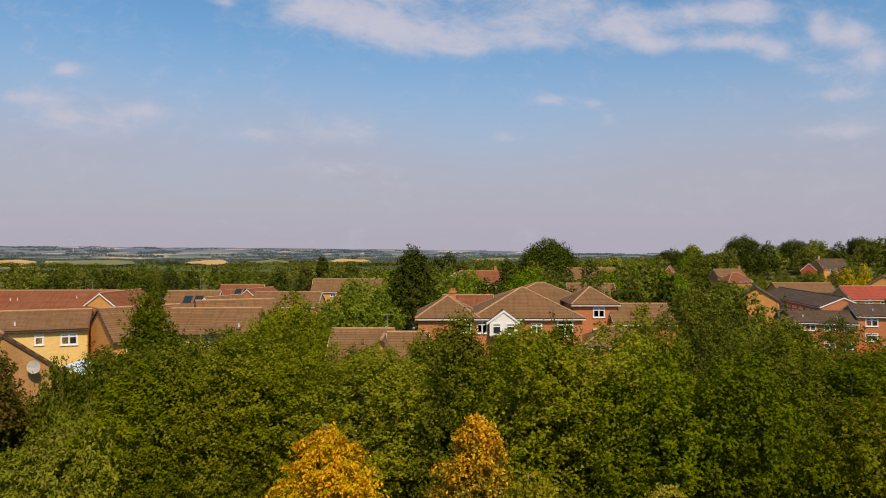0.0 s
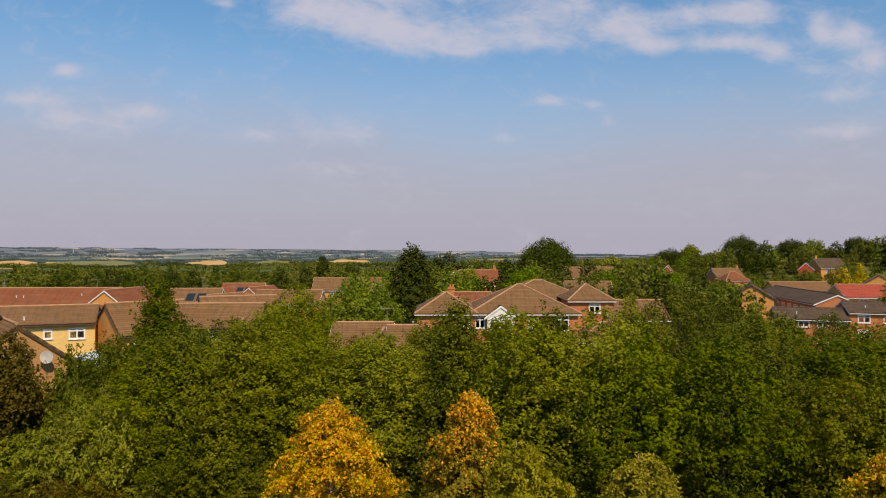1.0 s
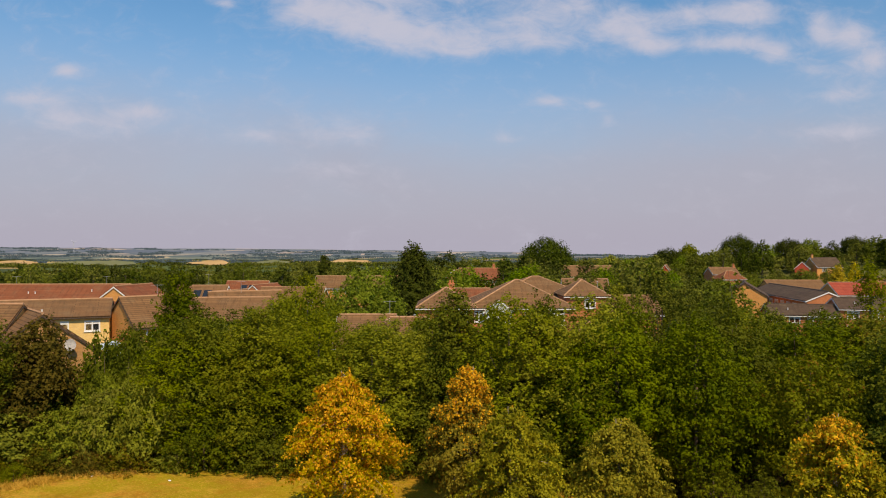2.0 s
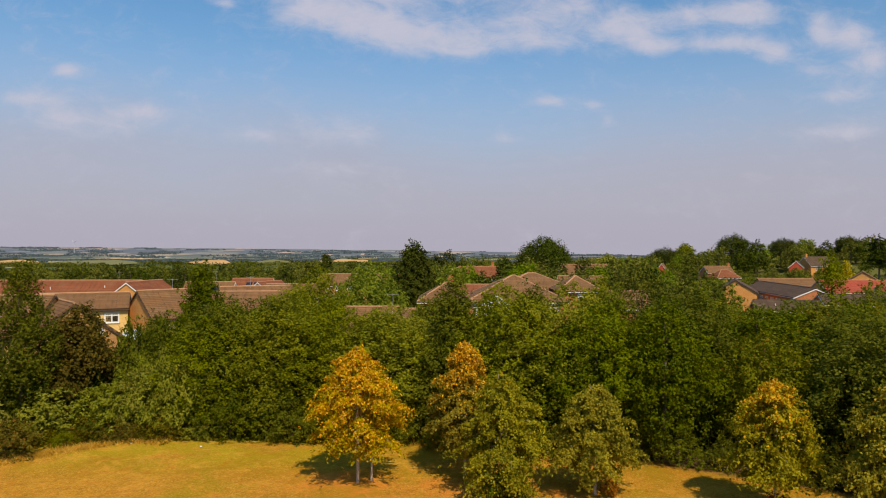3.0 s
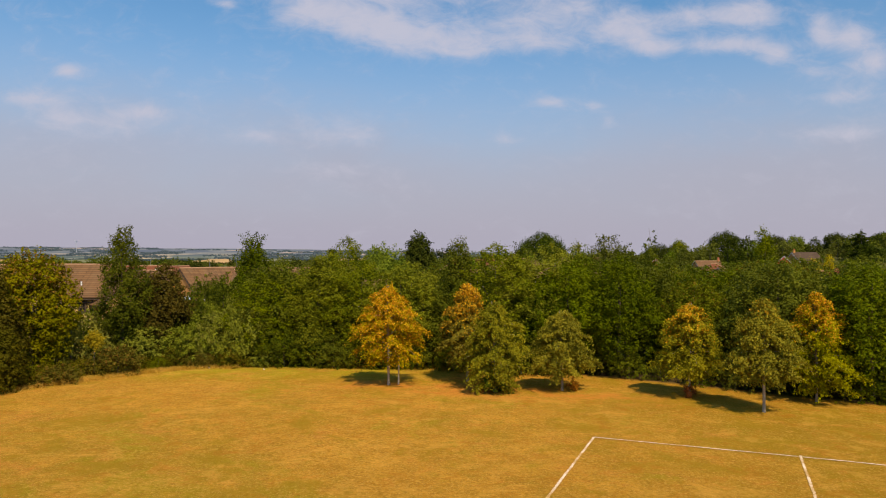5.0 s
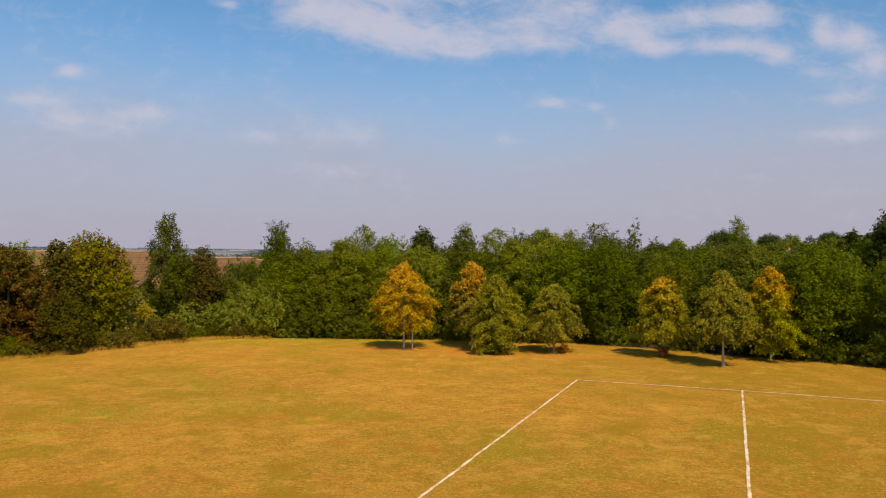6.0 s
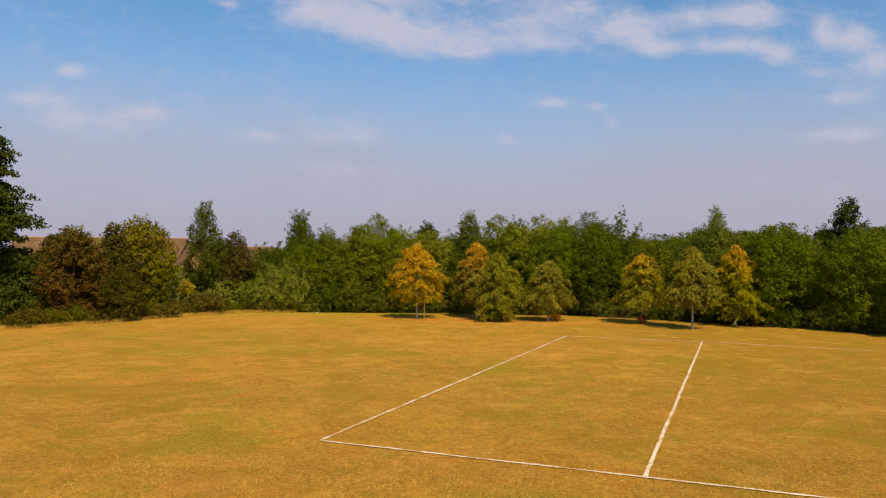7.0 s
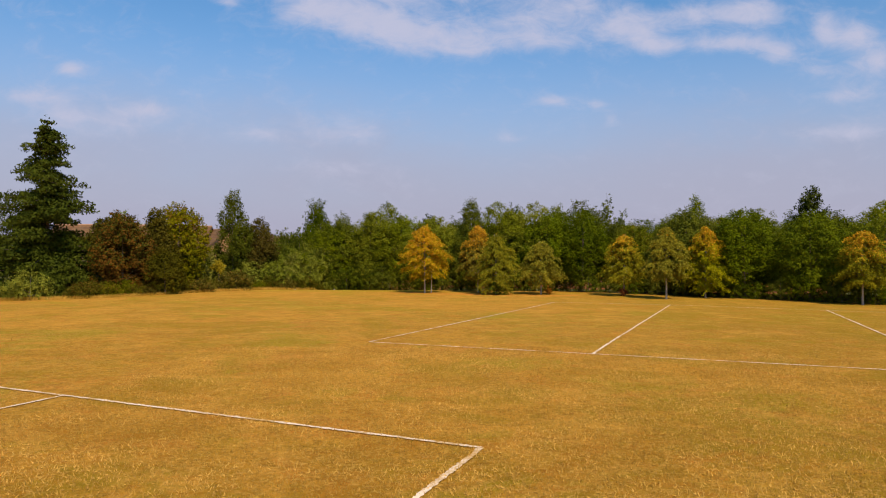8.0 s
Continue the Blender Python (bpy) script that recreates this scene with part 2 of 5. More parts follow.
RIDGE = plain("ridge_tiles", (0.32, 0.18, 0.09), (0.46, 0.27, 0.15), 2.0, 14.0, 0.85, 0.3)
ROOF_BROWN = tiles("brown_roof_tiles", (0.160, 0.082, 0.032), (0.222, 0.116, 0.047))
ROOF_RED = tiles("red_roof_tiles", (0.185, 0.057, 0.022), (0.245, 0.080, 0.032))
ROOF_GREY = tiles("dark_roof_tiles", (0.070, 0.042, 0.025), (0.105, 0.065, 0.039))
ROOF_BRIGHT = tiles("bright_red_roof_tiles", (0.30, 0.048, 0.026), (0.38, 0.075, 0.038), 0.2)

GLASS, k = material("window_glass")
b = k.n("ShaderNodeBsdfPrincipled", {"Base Color": (0.02, 0.025, 0.03, 1), "Roughness": 0.06, "Specular IOR Level": 0.7})
k.n("ShaderNodeOutputMaterial", {0: b.outputs[0]})

# dry mown grass of the playing field, turning to rough ground and then to farmland
GROUND, k = material("ground")
pos = k.n("ShaderNodeNewGeometry").outputs["Position"]
ps = k.n("ShaderNodeSeparateXYZ", {0: pos}).outputs
big, mid, fine = k.noise(pos, 0.07, 4.0, 0.6), k.noise(pos, 0.42, 5.0, 0.65), k.noise(pos, 7.0, 8.0, 0.85)
grain = k.noise(pos, 28.0, 4.0, 0.8)
straw = k.mix(k.smooth(mid, 0.3, 0.72), (0.50, 0.232, 0.020), (0.70, 0.345, 0.036))
green = k.mix(k.smooth(fine, 0.3, 0.7), (0.27, 0.175, 0.008), (0.46, 0.285, 0.018))
edge = k.smooth(k.math("ADD", ps[1], k.math("MULTIPLY", k.math("ABSOLUTE", ps[0]), 0.25)), 22.0, 30.0)
blotch = k.smooth(k.math("ADD", k.math("MULTIPLY", big, 0.5), k.math("MULTIPLY", k.noise(pos, 1.3, 6.0, 0.75), 0.5)), 0.45, 0.60)
grassy = k.math("ADD", k.math("MULTIPLY", blotch, 0.9), k.math("MULTIPLY", edge, 0.4), clamp=True)
turf = k.mix(grassy, straw, green)
bare = k.math("MULTIPLY", k.smooth(k.noise(pos, 0.33, 4.0, 0.75, 0.4), 0.54, 0.70), 0.75)
trod = k.smooth(k.math("ABSOLUTE", k.math("SUBTRACT", k.math("ADD", ps[1], k.math("MULTIPLY", ps[0], 0.28)), 20.2)), 2.6, 0.6)
trod = k.math("MULTIPLY", trod, k.math("MULTIPLY", k.smooth(ps[0], -8.0, -4.5), k.smooth(ps[0], 13.0, 8.0)))
foot = k.math("MULTIPLY", trod, k.smooth(k.noise(pos, 0.5, 4.0, 0.7), 0.38, 0.6))
turf = k.mix(bare, turf, (0.66, 0.25, 0.045))
tuft = k.noise(pos, 2.1, 6.0, 0.8)
turf = k.mix(k.math("MULTIPLY", k.smooth(tuft, 0.50, 0.62), 0.45), turf, (0.29, 0.165, 0.010))
turf = k.mix(k.math("MULTIPLY", k.smooth(tuft, 0.48, 0.36), 0.45), turf, (0.70, 0.38, 0.05))
turf = k.mix(k.math("MULTIPLY", k.smooth(fine, 0.47, 0.58), 0.55), turf, (0.25, 0.125, 0.010))
turf = k.mix(k.math("MULTIPLY", k.smooth(grain, 0.52, 0.62), 0.5), turf, (0.72, 0.42, 0.09))
lush = k.math("MULTIPLY", k.math("MULTIPLY", k.smooth(k.math("ADD", ps[1], k.math("MULTIPLY", k.math("ABSOLUTE", ps[0]), -0.02)), 21.0, 26.0), k.smooth(ps[0], 2.0, -5.0)), k.smooth(k.noise(pos, 0.3, 4.0, 0.7), 0.3, 0.55))
turf = k.mix(k.math("MULTIPLY", lush, 0.85), turf, (0.40, 0.335, 0.010))
verdant = k.math("MULTIPLY", k.smooth(k.noise(pos, 0.17, 5.0, 0.7, 0.5), 0.52, 0.64), 0.75)
turf = k.mix(verdant, turf, (0.35, 0.27, 0.012))
right = k.math("MULTIPLY", k.smooth(ps[0], 1.0, 15.0), k.smooth(k.noise(pos, 0.4, 5.0, 0.7), 0.3, 0.7, 0.35, 0.85))
turf = k.mix(right, turf, (0.33, 0.198, 0.011))
rust = k.math("MULTIPLY", k.smooth(k.noise(pos, 0.85, 6.0, 0.72, 0.6), 0.52, 0.68), 0.6)
turf = k.mix(rust, turf, (0.60, 0.235, 0.032))
thatch = k.math("MULTIPLY", k.smooth(k.noise(pos, 11.0, 5.0, 0.8), 0.52, 0.60), 0.6)
turf = k.mix(thatch, turf, (0.80, 0.47, 0.10))
worn = k.math("MULTIPLY", k.smooth(k.noise(pos, 5.0, 6.0, 0.85, 0.4), 0.53, 0.62), 0.5)
turf = k.mix(worn, turf, (0.25, 0.115, 0.010))
turf = k.mix(k.math("MULTIPLY", foot, 0.7), turf, (0.74, 0.27, 0.05))
turf = k.mix(1.0, turf, (0.925, 0.91, 0.84), "MULTIPLY")
mottle, sward = k.noise(pos, 0.27, 6.0, 0.72, 0.5), k.noise(k.n("ShaderNodeVectorMath", {0: pos, 1: (37.0, 11.0, 5.0)}).outputs[0], 0.55, 7.0, 0.8, 0.6)
turf = k.mix(k.math("MULTIPLY", k.smooth(mottle, 0.51, 0.62), 0.6), turf, (0.33, 0.205, 0.010))
turf = k.mix(k.math("MULTIPLY", k.smooth(sward, 0.51, 0.65), 0.40), turf, (0.76, 0.40, 0.065))
char = k.noise(k.n("ShaderNodeVectorMath", {0: pos, 1: (-21.0, 43.0, 9.0)}).outputs[0], 0.8, 7.0, 0.8, 0.5)
turf = k.mix(k.math("MULTIPLY", k.smooth(char, 0.53, 0.64), 0.5), turf, (0.42, 0.165, 0.012))
cells = k.n("ShaderNodeTexVoronoi", {"Vector": pos, "Scale": 0.0045, "Randomness": 0.85}).outputs["Color"]
cs = k.n("ShaderNodeSeparateColor", {0: cells}).outputs
farm = k.mix(k.smooth(cs[0], 0.60, 0.66), (0.075, 0.11, 0.03), (0.50, 0.34, 0.12))
farm = k.mix(k.smooth(cs[1], 0.5, 0.55), farm, (0.05, 0.075, 0.03))
farm = k.mix(k.math("MULTIPLY", mid, 0.3), farm, (0.14, 0.13, 0.06))
rough_ground = k.mix(mid, (0.07, 0.085, 0.02), (0.15, 0.14, 0.04))
# leaf-litter brown under the belt, darkened to paint in the understorey's shade
litter = k.math("MULTIPLY", k.smooth(k.math("MULTIPLY_ADD", ps[0], 0.638, ps[1]), 29.8, 31.2), k.smooth(ps[0], 5.0, 8.0))
turf = k.mix(litter, turf, k.mix(fine, (0.05, 0.036, 0.016), (0.13, 0.092, 0.04)))
col = k.mix(k.smooth(ps[1], 30.0, 40.0), turf, rough_ground)
col = k.mix(k.smooth(ps[1], 350.0, 500.0), col, farm)
finish(k, col, 0.95, k.math("ADD", fine, k.math("MULTIPLY", grain, 0.6)), 0.05, 0.8, spec=0.05)

def chalk(name, lo, hi):
    mat, k = material(name)
    pos = k.n("ShaderNodeNewGeometry").outputs["Position"]
    f = k.smooth(k.math("ADD", k.math("MULTIPLY", k.noise(pos, 1.4, 4.0), 0.6), k.math("MULTIPLY", k.noise(pos, 16.0, 5.0, 0.8), 0.5)), lo, hi)
    finish(k, k.mix(f, (0.86, 0.68, 0.47), (0.54, 0.31, 0.08)), 0.9, f, 0.01, 0.5)
    return mat


CHALK, CHALK_FAINT = chalk("worn_white_line", 0.48, 0.67), chalk("faded_white_line", 0.50, 0.68)


# ---- building helpers ----
def part(name, mesh, mat, parent=None, label=""):
    """Link a bmesh or mesh as one object under a thing or a part."""
    if isinstance(mesh, bmesh.types.BMesh):
        me = bpy.data.meshes.new(name)
        mesh.to_mesh(me)
        mesh.free()
    else:
        me = mesh
    if mat and not me.materials:
        me.materials.append(mat)
    ob = new(name, me)
    ob.parent = parent
    if label:
        ob["label"] = label
    return ob


def thing(name, m, label, category, group="", kind=""):
    ob = new(name)
    ob.matrix_world = m
    return tagged(ob, label, category, group, kind)


def add_box(bm, lo, hi, bevel=0.0):
    c = [(lo[i] + hi[i]) / 2 for i in range(3)]
    s = [abs(hi[i] - lo[i]) for i in range(3)]
    made = bmesh.ops.create_cube(bm, size=1, matrix=Matrix.Translation(c) @ Matrix.Diagonal((*s, 1)))
    if bevel:
        bmesh.ops.bevel(bm, geom=list({e for v in made["verts"] for e in v.link_edges}), offset=bevel, segments=1, affect="EDGES")
    return bm


def box(lo, hi, bevel=0.0):
    return add_box(bmesh.new(), lo, hi, bevel)


def add_tube(bm, points, radii, sides=7):
    """A tapered tube along a line of points."""
    rings = []
    for i, p in enumerate(points):
        p = Vector(p)
        way = (Vector(points[min(i + 1, len(points) - 1)]) - Vector(points[max(i - 1, 0)])).normalized()
        a = way.orthogonal().normalized()
        c = way.cross(a)
        rings.append([bm.verts.new(p + (a * math.cos(t) + c * math.sin(t)) * radii[i]) for t in (2 * math.pi * j / sides for j in range(sides))])
    for r, s in zip(rings, rings[1:]):
        for j in range(sides):
            bm.faces.new((r[j], r[(j + 1) % sides], s[(j + 1) % sides], s[j]))
    bm.faces.new(rings[-1])
    bm.faces.new(list(reversed(rings[0])))
    return bm


# ---- ground ----
HEDGE = ((-300, -60), (-60, 8), (-34, 13.6), (-27.5, 15), (-23, 20.5), (-16, 28.3), (-3, 26), (10, 21.8), (28.5, 10), (60, -6), (300, -120))


def hedge_y(x):
    """Where the field ends and the planting begins."""
    return float(np.interp(x, [p[0] for p in HEDGE], [p[1] for p in HEDGE]))


def ground_z(x, y):
    """Height of the land."""
    field = np.interp(y, (-60, -30, -16, 12, 30), (0.6, 0.3, 0.15, -0.42, -0.55)) - 0.012 * max(x - 14, 0) - 0.025 * max(-22 - x, 0)
    if y < 26:
        return float(max(field, -4))
    r = math.hypot(x, y)
    side = min(max(x / max(y, 1), -1), 1)
    dip = np.interp(y, (26, 60, 105, 180, 260, 420), (0, -1.9, -3.4, -3.6, -3.0, -9)) + np.interp(x, (20, 60, 110, 160), (0, -1.2, -0.4, 0.5)) * min((y - 26) / 60, 1)
    dip += np.interp(x, (70, 110, 160, 230, 700), (0, 5.0, 9.0, 12, 12)) * np.interp(y, (235, 290, 450, 900), (0, 1, 1, 0))
    far = np.interp(r, (260, 420, 700, 1200, 2200, 4600), (0, 0.5, 1.0, 0, -6, -25))
    roll = 1.5 * min(max((r - 500) / 800, 0), 1) * (math.sin(x * 0.004 + 1) + math.sin(y * 0.0031 + x * 0.0017))
    return float(max(field, -1.2) + dip + far + roll)


def spread(lo, hi, near, n):
    """Coordinates that crowd round the camera and thin out."""
    t = np.linspace(-1, 1, n)
    s = np.sinh(t * 6.2) / np.sinh(6.2)
    return np.where(s < 0, -s * lo, s * hi) + near


def grid_mesh(name, xs, ys):
    co = [(x, y, ground_z(x, y)) for y in ys for x in xs]
    nx = len(xs)
    faces = [(j * nx + i, j * nx + i + 1, (j + 1) * nx + i + 1, (j + 1) * nx + i) for j in range(len(ys) - 1) for i in range(nx - 1)]
    me = bpy.data.meshes.new(name)
    me.from_pydata(co, [], faces)
    me.polygons.foreach_set("use_smooth", [True] * len(faces))
    return me


ground = part("ground", grid_mesh("ground", spread(-4300, 4300, 0, 190), spread(-600, 4600, 10, 210)), GROUND)
tagged(ground, "dry straw-coloured mown playing field running into farmland", "ground", kind="structure")

# ---- pitch lines ----
U, V = Vector((0.367, 0.930)), Vector((0.930, -0.368))
markings = thing("pitch_markings", Matrix(), "worn white painted lines on dry grass", "line", kind="structure")


def pitch_line(start, along, length, mat, width=0.086):
    p, side = Vector(start), Vector((along.y, -along.x))
    bm = bmesh.new()
    n = int(length / 0.05)
    prev = None
    for i in range(n + 1):
        c = p + along * (length * i / n)
        wob = 0.022 * noise.noise((c.x * 0.8, c.y * 0.8, 3))
        row = []
        for s in (-1, 1):
            s *= width * (0.5 + 0.25 * noise.noise((c.x * 6.1, c.y * 6.1, 9 + s)) + 0.3 * noise.noise((c.x * 23, c.y * 23, 5 + s)))
            q = c + side * (s + wob)
            row.append(bm.verts.new((q.x, q.y, ground_z(q.x, q.y) + 0.02)))
        if prev:
            bm.faces.new((prev[0], prev[1], row[1], row[0]))
        prev = row
    bmesh.ops.recalc_face_normals(bm, faces=bm.faces)
    return part("line", bm, mat, markings)


C1 = Vector((-4.2, -15.7))
K1 = Vector((-1.15, -28.7))
W = Vector((0.907, -0.421))
U2, FAR_V = Vector((0.373, 0.928)), Vector((0.921, -0.390))
for start, along, length, mat in ((C1, U, 27.2, CHALK), (C1 + V * 7.32, U2, 27.2, CHALK), (C1 + V * 16.4, U, 27.2, CHALK), (C1, V, 45, CHALK), (C1 + U * 27.2, FAR_V, 45, CHALK_FAINT),
                                  (K1, -W, 45, CHALK), (K1, -U, 27.2, CHALK), (K1 - W * 9.0, -U, 27.2, CHALK)):
    pitch_line(start, along, length, mat)


# ---- trees ----
def leaf_mesh(name, pos, nrm, length, width, rng, droop=0.0, corners=3, ruffle=0.62):
    """One mesh of many single leaves: bent four-cornered blades, or plain three-cornered ones."""
    n = len(pos)
    nn = nrm + rng.normal(0, ruffle, (n, 3))
    nn /= np.linalg.norm(nn, axis=1, keepdims=True) + 1e-9
    t = np.cross(nn, rng.normal(0, 1, (n, 3)))
    t[:, 2] -= droop
    t -= nn * np.sum(t * nn, axis=1, keepdims=True)
    t /= np.linalg.norm(t, axis=1, keepdims=True) + 1e-9
    b = np.cross(nn, t)
    size = rng.uniform(0.65, 1.35, (n, 1))
    L, W = length * size / 2, width * size / 2
    co = np.empty((n, corners, 3))
    if corners == 4:
        co[:, 0], co[:, 2] = pos - t * L, pos + t * L - nn * L * 0.25
        co[:, 1], co[:, 3] = pos + b * W + nn * W * 0.4, pos - b * W + nn * W * 0.4
    else:
        co[:, 0], co[:, 1], co[:, 2] = pos - t * L * 0.6 + b * W, pos + t * L - nn * L * 0.2, pos - t * L * 0.8 - b * W
    me = bpy.data.meshes.new(name)
    me.vertices.add(corners * n)
    me.vertices.foreach_set("co", co.ravel().astype(np.float32))
    me.loops.add(corners * n)
    me.loops.foreach_set("vertex_index", np.arange(corners * n, dtype=np.int32))
    me.polygons.add(n)
    me.polygons.foreach_set("loop_start", np.arange(0, corners * n, corners, dtype=np.int32))
    me.update()
    me.validate()
    return me


def on_clumps(clumps, n, rng, inner=0.55, low=-0.35):
    """Places and outward directions on the shells of ellipsoid clumps (x, y, z, radius, flatness)."""
    c = np.array(clumps)
    weight = c[:, 3] ** 2
    which = rng.choice(len(c), n, p=weight / weight.sum())
    d = rng.normal(0, 1, (n, 3))
    d /= np.linalg.norm(d, axis=1, keepdims=True)
    under = d[:, 2] < low
    d[under, 2] *= -1
    r = c[which, 3] * (inner + (1.12 - inner) * rng.random(n) ** 0.55)
    off = d * r[:, None]
    off[:, 2] *= c[which, 4]
    up = d.copy()
    up[:, 2] = up[:, 2] * 0.9 + 0.25
    return c[which, :3] + off, up


def timber(clumps, height, girth, rng, limbs=6):
    """Trunk and limbs that reach into the crown's clumps."""
    bm = bmesh.new()
    lean = rng.normal(0, 0.12, 2)
    pts = [(lean[0] * s * s * height * 0.2, lean[1] * s * s * height * 0.2, height * 0.86 * s - 0.25 * (s == 0)) for s in (0, 0.06, 0.25, 0.5, 0.75, 1)]
    add_tube(bm, pts, [girth * f for f in (1.35, 1.0, 0.85, 0.62, 0.36, 0.08)], 8)
    for i in rng.choice(len(clumps), min(limbs, len(clumps)), replace=False):
        x, y, z = clumps[i][:3]
        z0 = max(z * 0.55, height * 0.12)
        add_tube(bm, [(0, 0, z0), (x * 0.5, y * 0.5, z0 + (z - z0) * 0.65), (x * 0.95, y * 0.95, z)], [girth * 0.4, girth * 0.25, girth * 0.06], 5)
    return bm


def dome(s):
    return math.sqrt(max(0.0, 1 - (2 * s - 0.85) ** 2 / 1.35)) if s < 0.999 else 0.2


def ovate(s):
    return max(0.10, min(1.0, 0.72 + 1.1 * s) * (1 - s) ** 0.74 * 1.22)


def column(s):
    return max(0.18, math.sin(math.pi * min(1, 0.12 + 0.88 * s)) ** 0.6)


def crown_lumps(rng, height, radius, low, shape, count, length, lump=0.42):
    """The boughs' rounded masses that make up a crown: x, y, z, radius."""
    out = []
    for i in range(count):
        s = ((i + rng.random()) / count) ** 0.85
        a = i * 2.4 + rng.uniform(-0.5, 0.5)
        lr = radius * lump * rng.uniform(0.75, 1.25) * (0.45 + 0.55 * shape(s))
        rr = max(0.0, shape(s) * radius - lr * 0.8) * rng.uniform(0.55, 1.0)
        z = low + lr * 0.6 + (height - low - lr * 1.6 - 0.35 * length) * s
        out.append((rr * math.cos(a), rr * math.sin(a), z, lr))
    for s in (0.3, 0.55, 0.78):
        out.append((0, 0, low + (height - low) * s, radius * lump * 0.9 * shape(s)))
    return out


def sprays(rng, lumps, leaves, per, length, spread, up, out, droop):
    """Leaves in many small tufts that stand on twigs over the lumps' surfaces, each tuft a little dome."""
    c = np.array([l[:4] for l in lumps])
    n = max(1, leaves // per)
    weight = c[:, 3] ** 2
    which = rng.choice(len(c), n, p=weight / weight.sum())
    d = rng.normal(0, 1, (n, 3))
    axis = c[which, :3] * (1, 1, 0)
    d += 0.9 * axis / (np.linalg.norm(axis, axis=1, keepdims=True) + 0.3)
    d[:, 2] += 0.55
    d /= np.linalg.norm(d, axis=1, keepdims=True)
    base = c[which, :3] + d * (c[which, 3] * rng.uniform(0.62, 1.0, n))[:, None]
    way = d * out + rng.normal(0, 0.32, (n, 3))
    way[:, 2] += up
    way /= np.linalg.norm(way, axis=1, keepdims=True)
    long = length * rng.uniform(0.5, 1.4, n)
    i = np.repeat(np.arange(n), per)
    t = rng.random(len(i)) ** 0.75
    puff = rng.normal(0, 1, (len(i), 3))
    pos = base[i] + way[i] * (long[i] * t)[:, None] + puff * (1.2 * spread * (1.25 - 0.75 * t))[:, None]
    pos[:, 2] -= droop * t * t * long[i]
    nrm = 0.55 * puff / (np.linalg.norm(puff, axis=1, keepdims=True) + 0.1) + 0.6 * d[i]
    nrm[:, 2] += 0.35
    return pos, nrm


def make_tree(kind, label, m, mat, height, radius, seed, low=0.4, lumps=26, leaves=8000, leaf=(0.132, 0.104), shape=dome, girth=None, bark=None,
              length=0.48, per=24, spread=0.13, up=0.45, out=0.8, droop=0.0, shoots=0, reach=0.05, category="tree", group="", limbs=6, corners=3, lump=0.42):
    rng = np.random.default_rng(seed)
    ob = thing(kind, m, label, category, group)
    cl = crown_lumps(rng, height, radius, low, shape, lumps, length, lump)
    wood = timber(cl, height, girth or height * 0.016, rng, limbs)
    pos, nrm = sprays(rng, cl, leaves, per, length, spread, up, out, droop)
    if shoots:
        cs = []
        for i in range(shoots):
            a, s, tall = rng.random() * 2 * math.pi, rng.uniform(0.1, 0.75), 1.08 - 0.14 * i
            x, y, lx, ly = radius * s * math.cos(a), radius * s * math.sin(a), rng.normal(0, 0.06), rng.normal(0, 0.06)
            for j in range(11):
                z = height * (0.74 + reach * 0.42 * j * tall)
                cs.append((x + lx * j + rng.normal(0, 0.09), y + ly * j + rng.normal(0, 0.09), z, 0.56 * (1 - 0.06 * j) * rng.uniform(0.7, 1.25)))
            add_tube(wood, [(x + lx * f * 10, y + ly * f * 10, height * (0.5 + (0.24 + reach * 4.2 * tall) * f)) for f in (0, 0.5, 1)], (0.022, 0.014, 0.006), 5)
        p2, n2 = sprays(rng, cs, (325 if shoots < 3 else 1500) * shoots, 10, 0.3, 0.07, 0.8, 0.5, 0.0)
        pos, nrm = np.vstack((pos, p2)), np.vstack((nrm, n2))
    part("trunk", wood, bark or BARK, ob)
    part("crown", leaf_mesh("crown", pos, nrm, leaf[0], leaf[1], rng, droop * 1.2, corners, 0.5), mat, ob)
    return ob


def make_conifer(kind, label, m, mat, height, radius, seed, leaves=9000, tiers=15, leaf=(0.34, 0.13), low=0.6, lumpy=0.35):
    """Boughs in uneven tiers, each a flat spray that hangs at its tip."""
    rng = np.random.default_rng(seed)
    ob = thing(kind, m, label, "tree")
    cl = []
    bm = bmesh.new()
    add_tube(bm, [(0, 0, -0.25), (0.05, 0, height * 0.5), (0, 0.05, height * 0.98)], [height * 0.02, height * 0.012, 0.02], 8)
    for i in range(tiers * 6):
        s = rng.random() ** 1.15 * 0.97
        z = low + (height - low) * s
        a = i * 2.4 + rng.uniform(-0.4, 0.4)
        ln = radius * max(0.10, (1 - s) ** 0.68) * rng.uniform(1 - lumpy, 1 + lumpy * 0.45)
        tip = (ln * math.cos(a), ln * math.sin(a), z - rng.uniform(-0.05, 0.25) * ln)
        add_tube(bm, [(0, 0, z), tip], [height * 0.004, 0.01], 4)
        for f in (0.3, 0.62, 0.95):
            cl.append((tip[0] * f, tip[1] * f, z + (tip[2] - z) * f, 0.2 + 0.24 * ln * (1.15 - f * 0.6), rng.uniform(0.4, 0.75)))
    cl.append((0, 0, height - 0.25, 0.25, 1.8))
    part("trunk", bm, BARK, ob)
    pos, nrm = on_clumps(cl, leaves, rng, 0.3, -0.6)
    part("crown", leaf_mesh("crown", pos, nrm, leaf[0], leaf[1], rng, 0.3), mat, ob)
    return ob


def at(x, y, turn=0.0, size=1.0, tall=1.0, sink=0.0):
    return Matrix.Translation((x, y, ground_z(x, y) - sink)) @ Matrix.Rotation(turn, 4, "Z") @ Matrix.Diagonal((size, size, size * tall, 1))


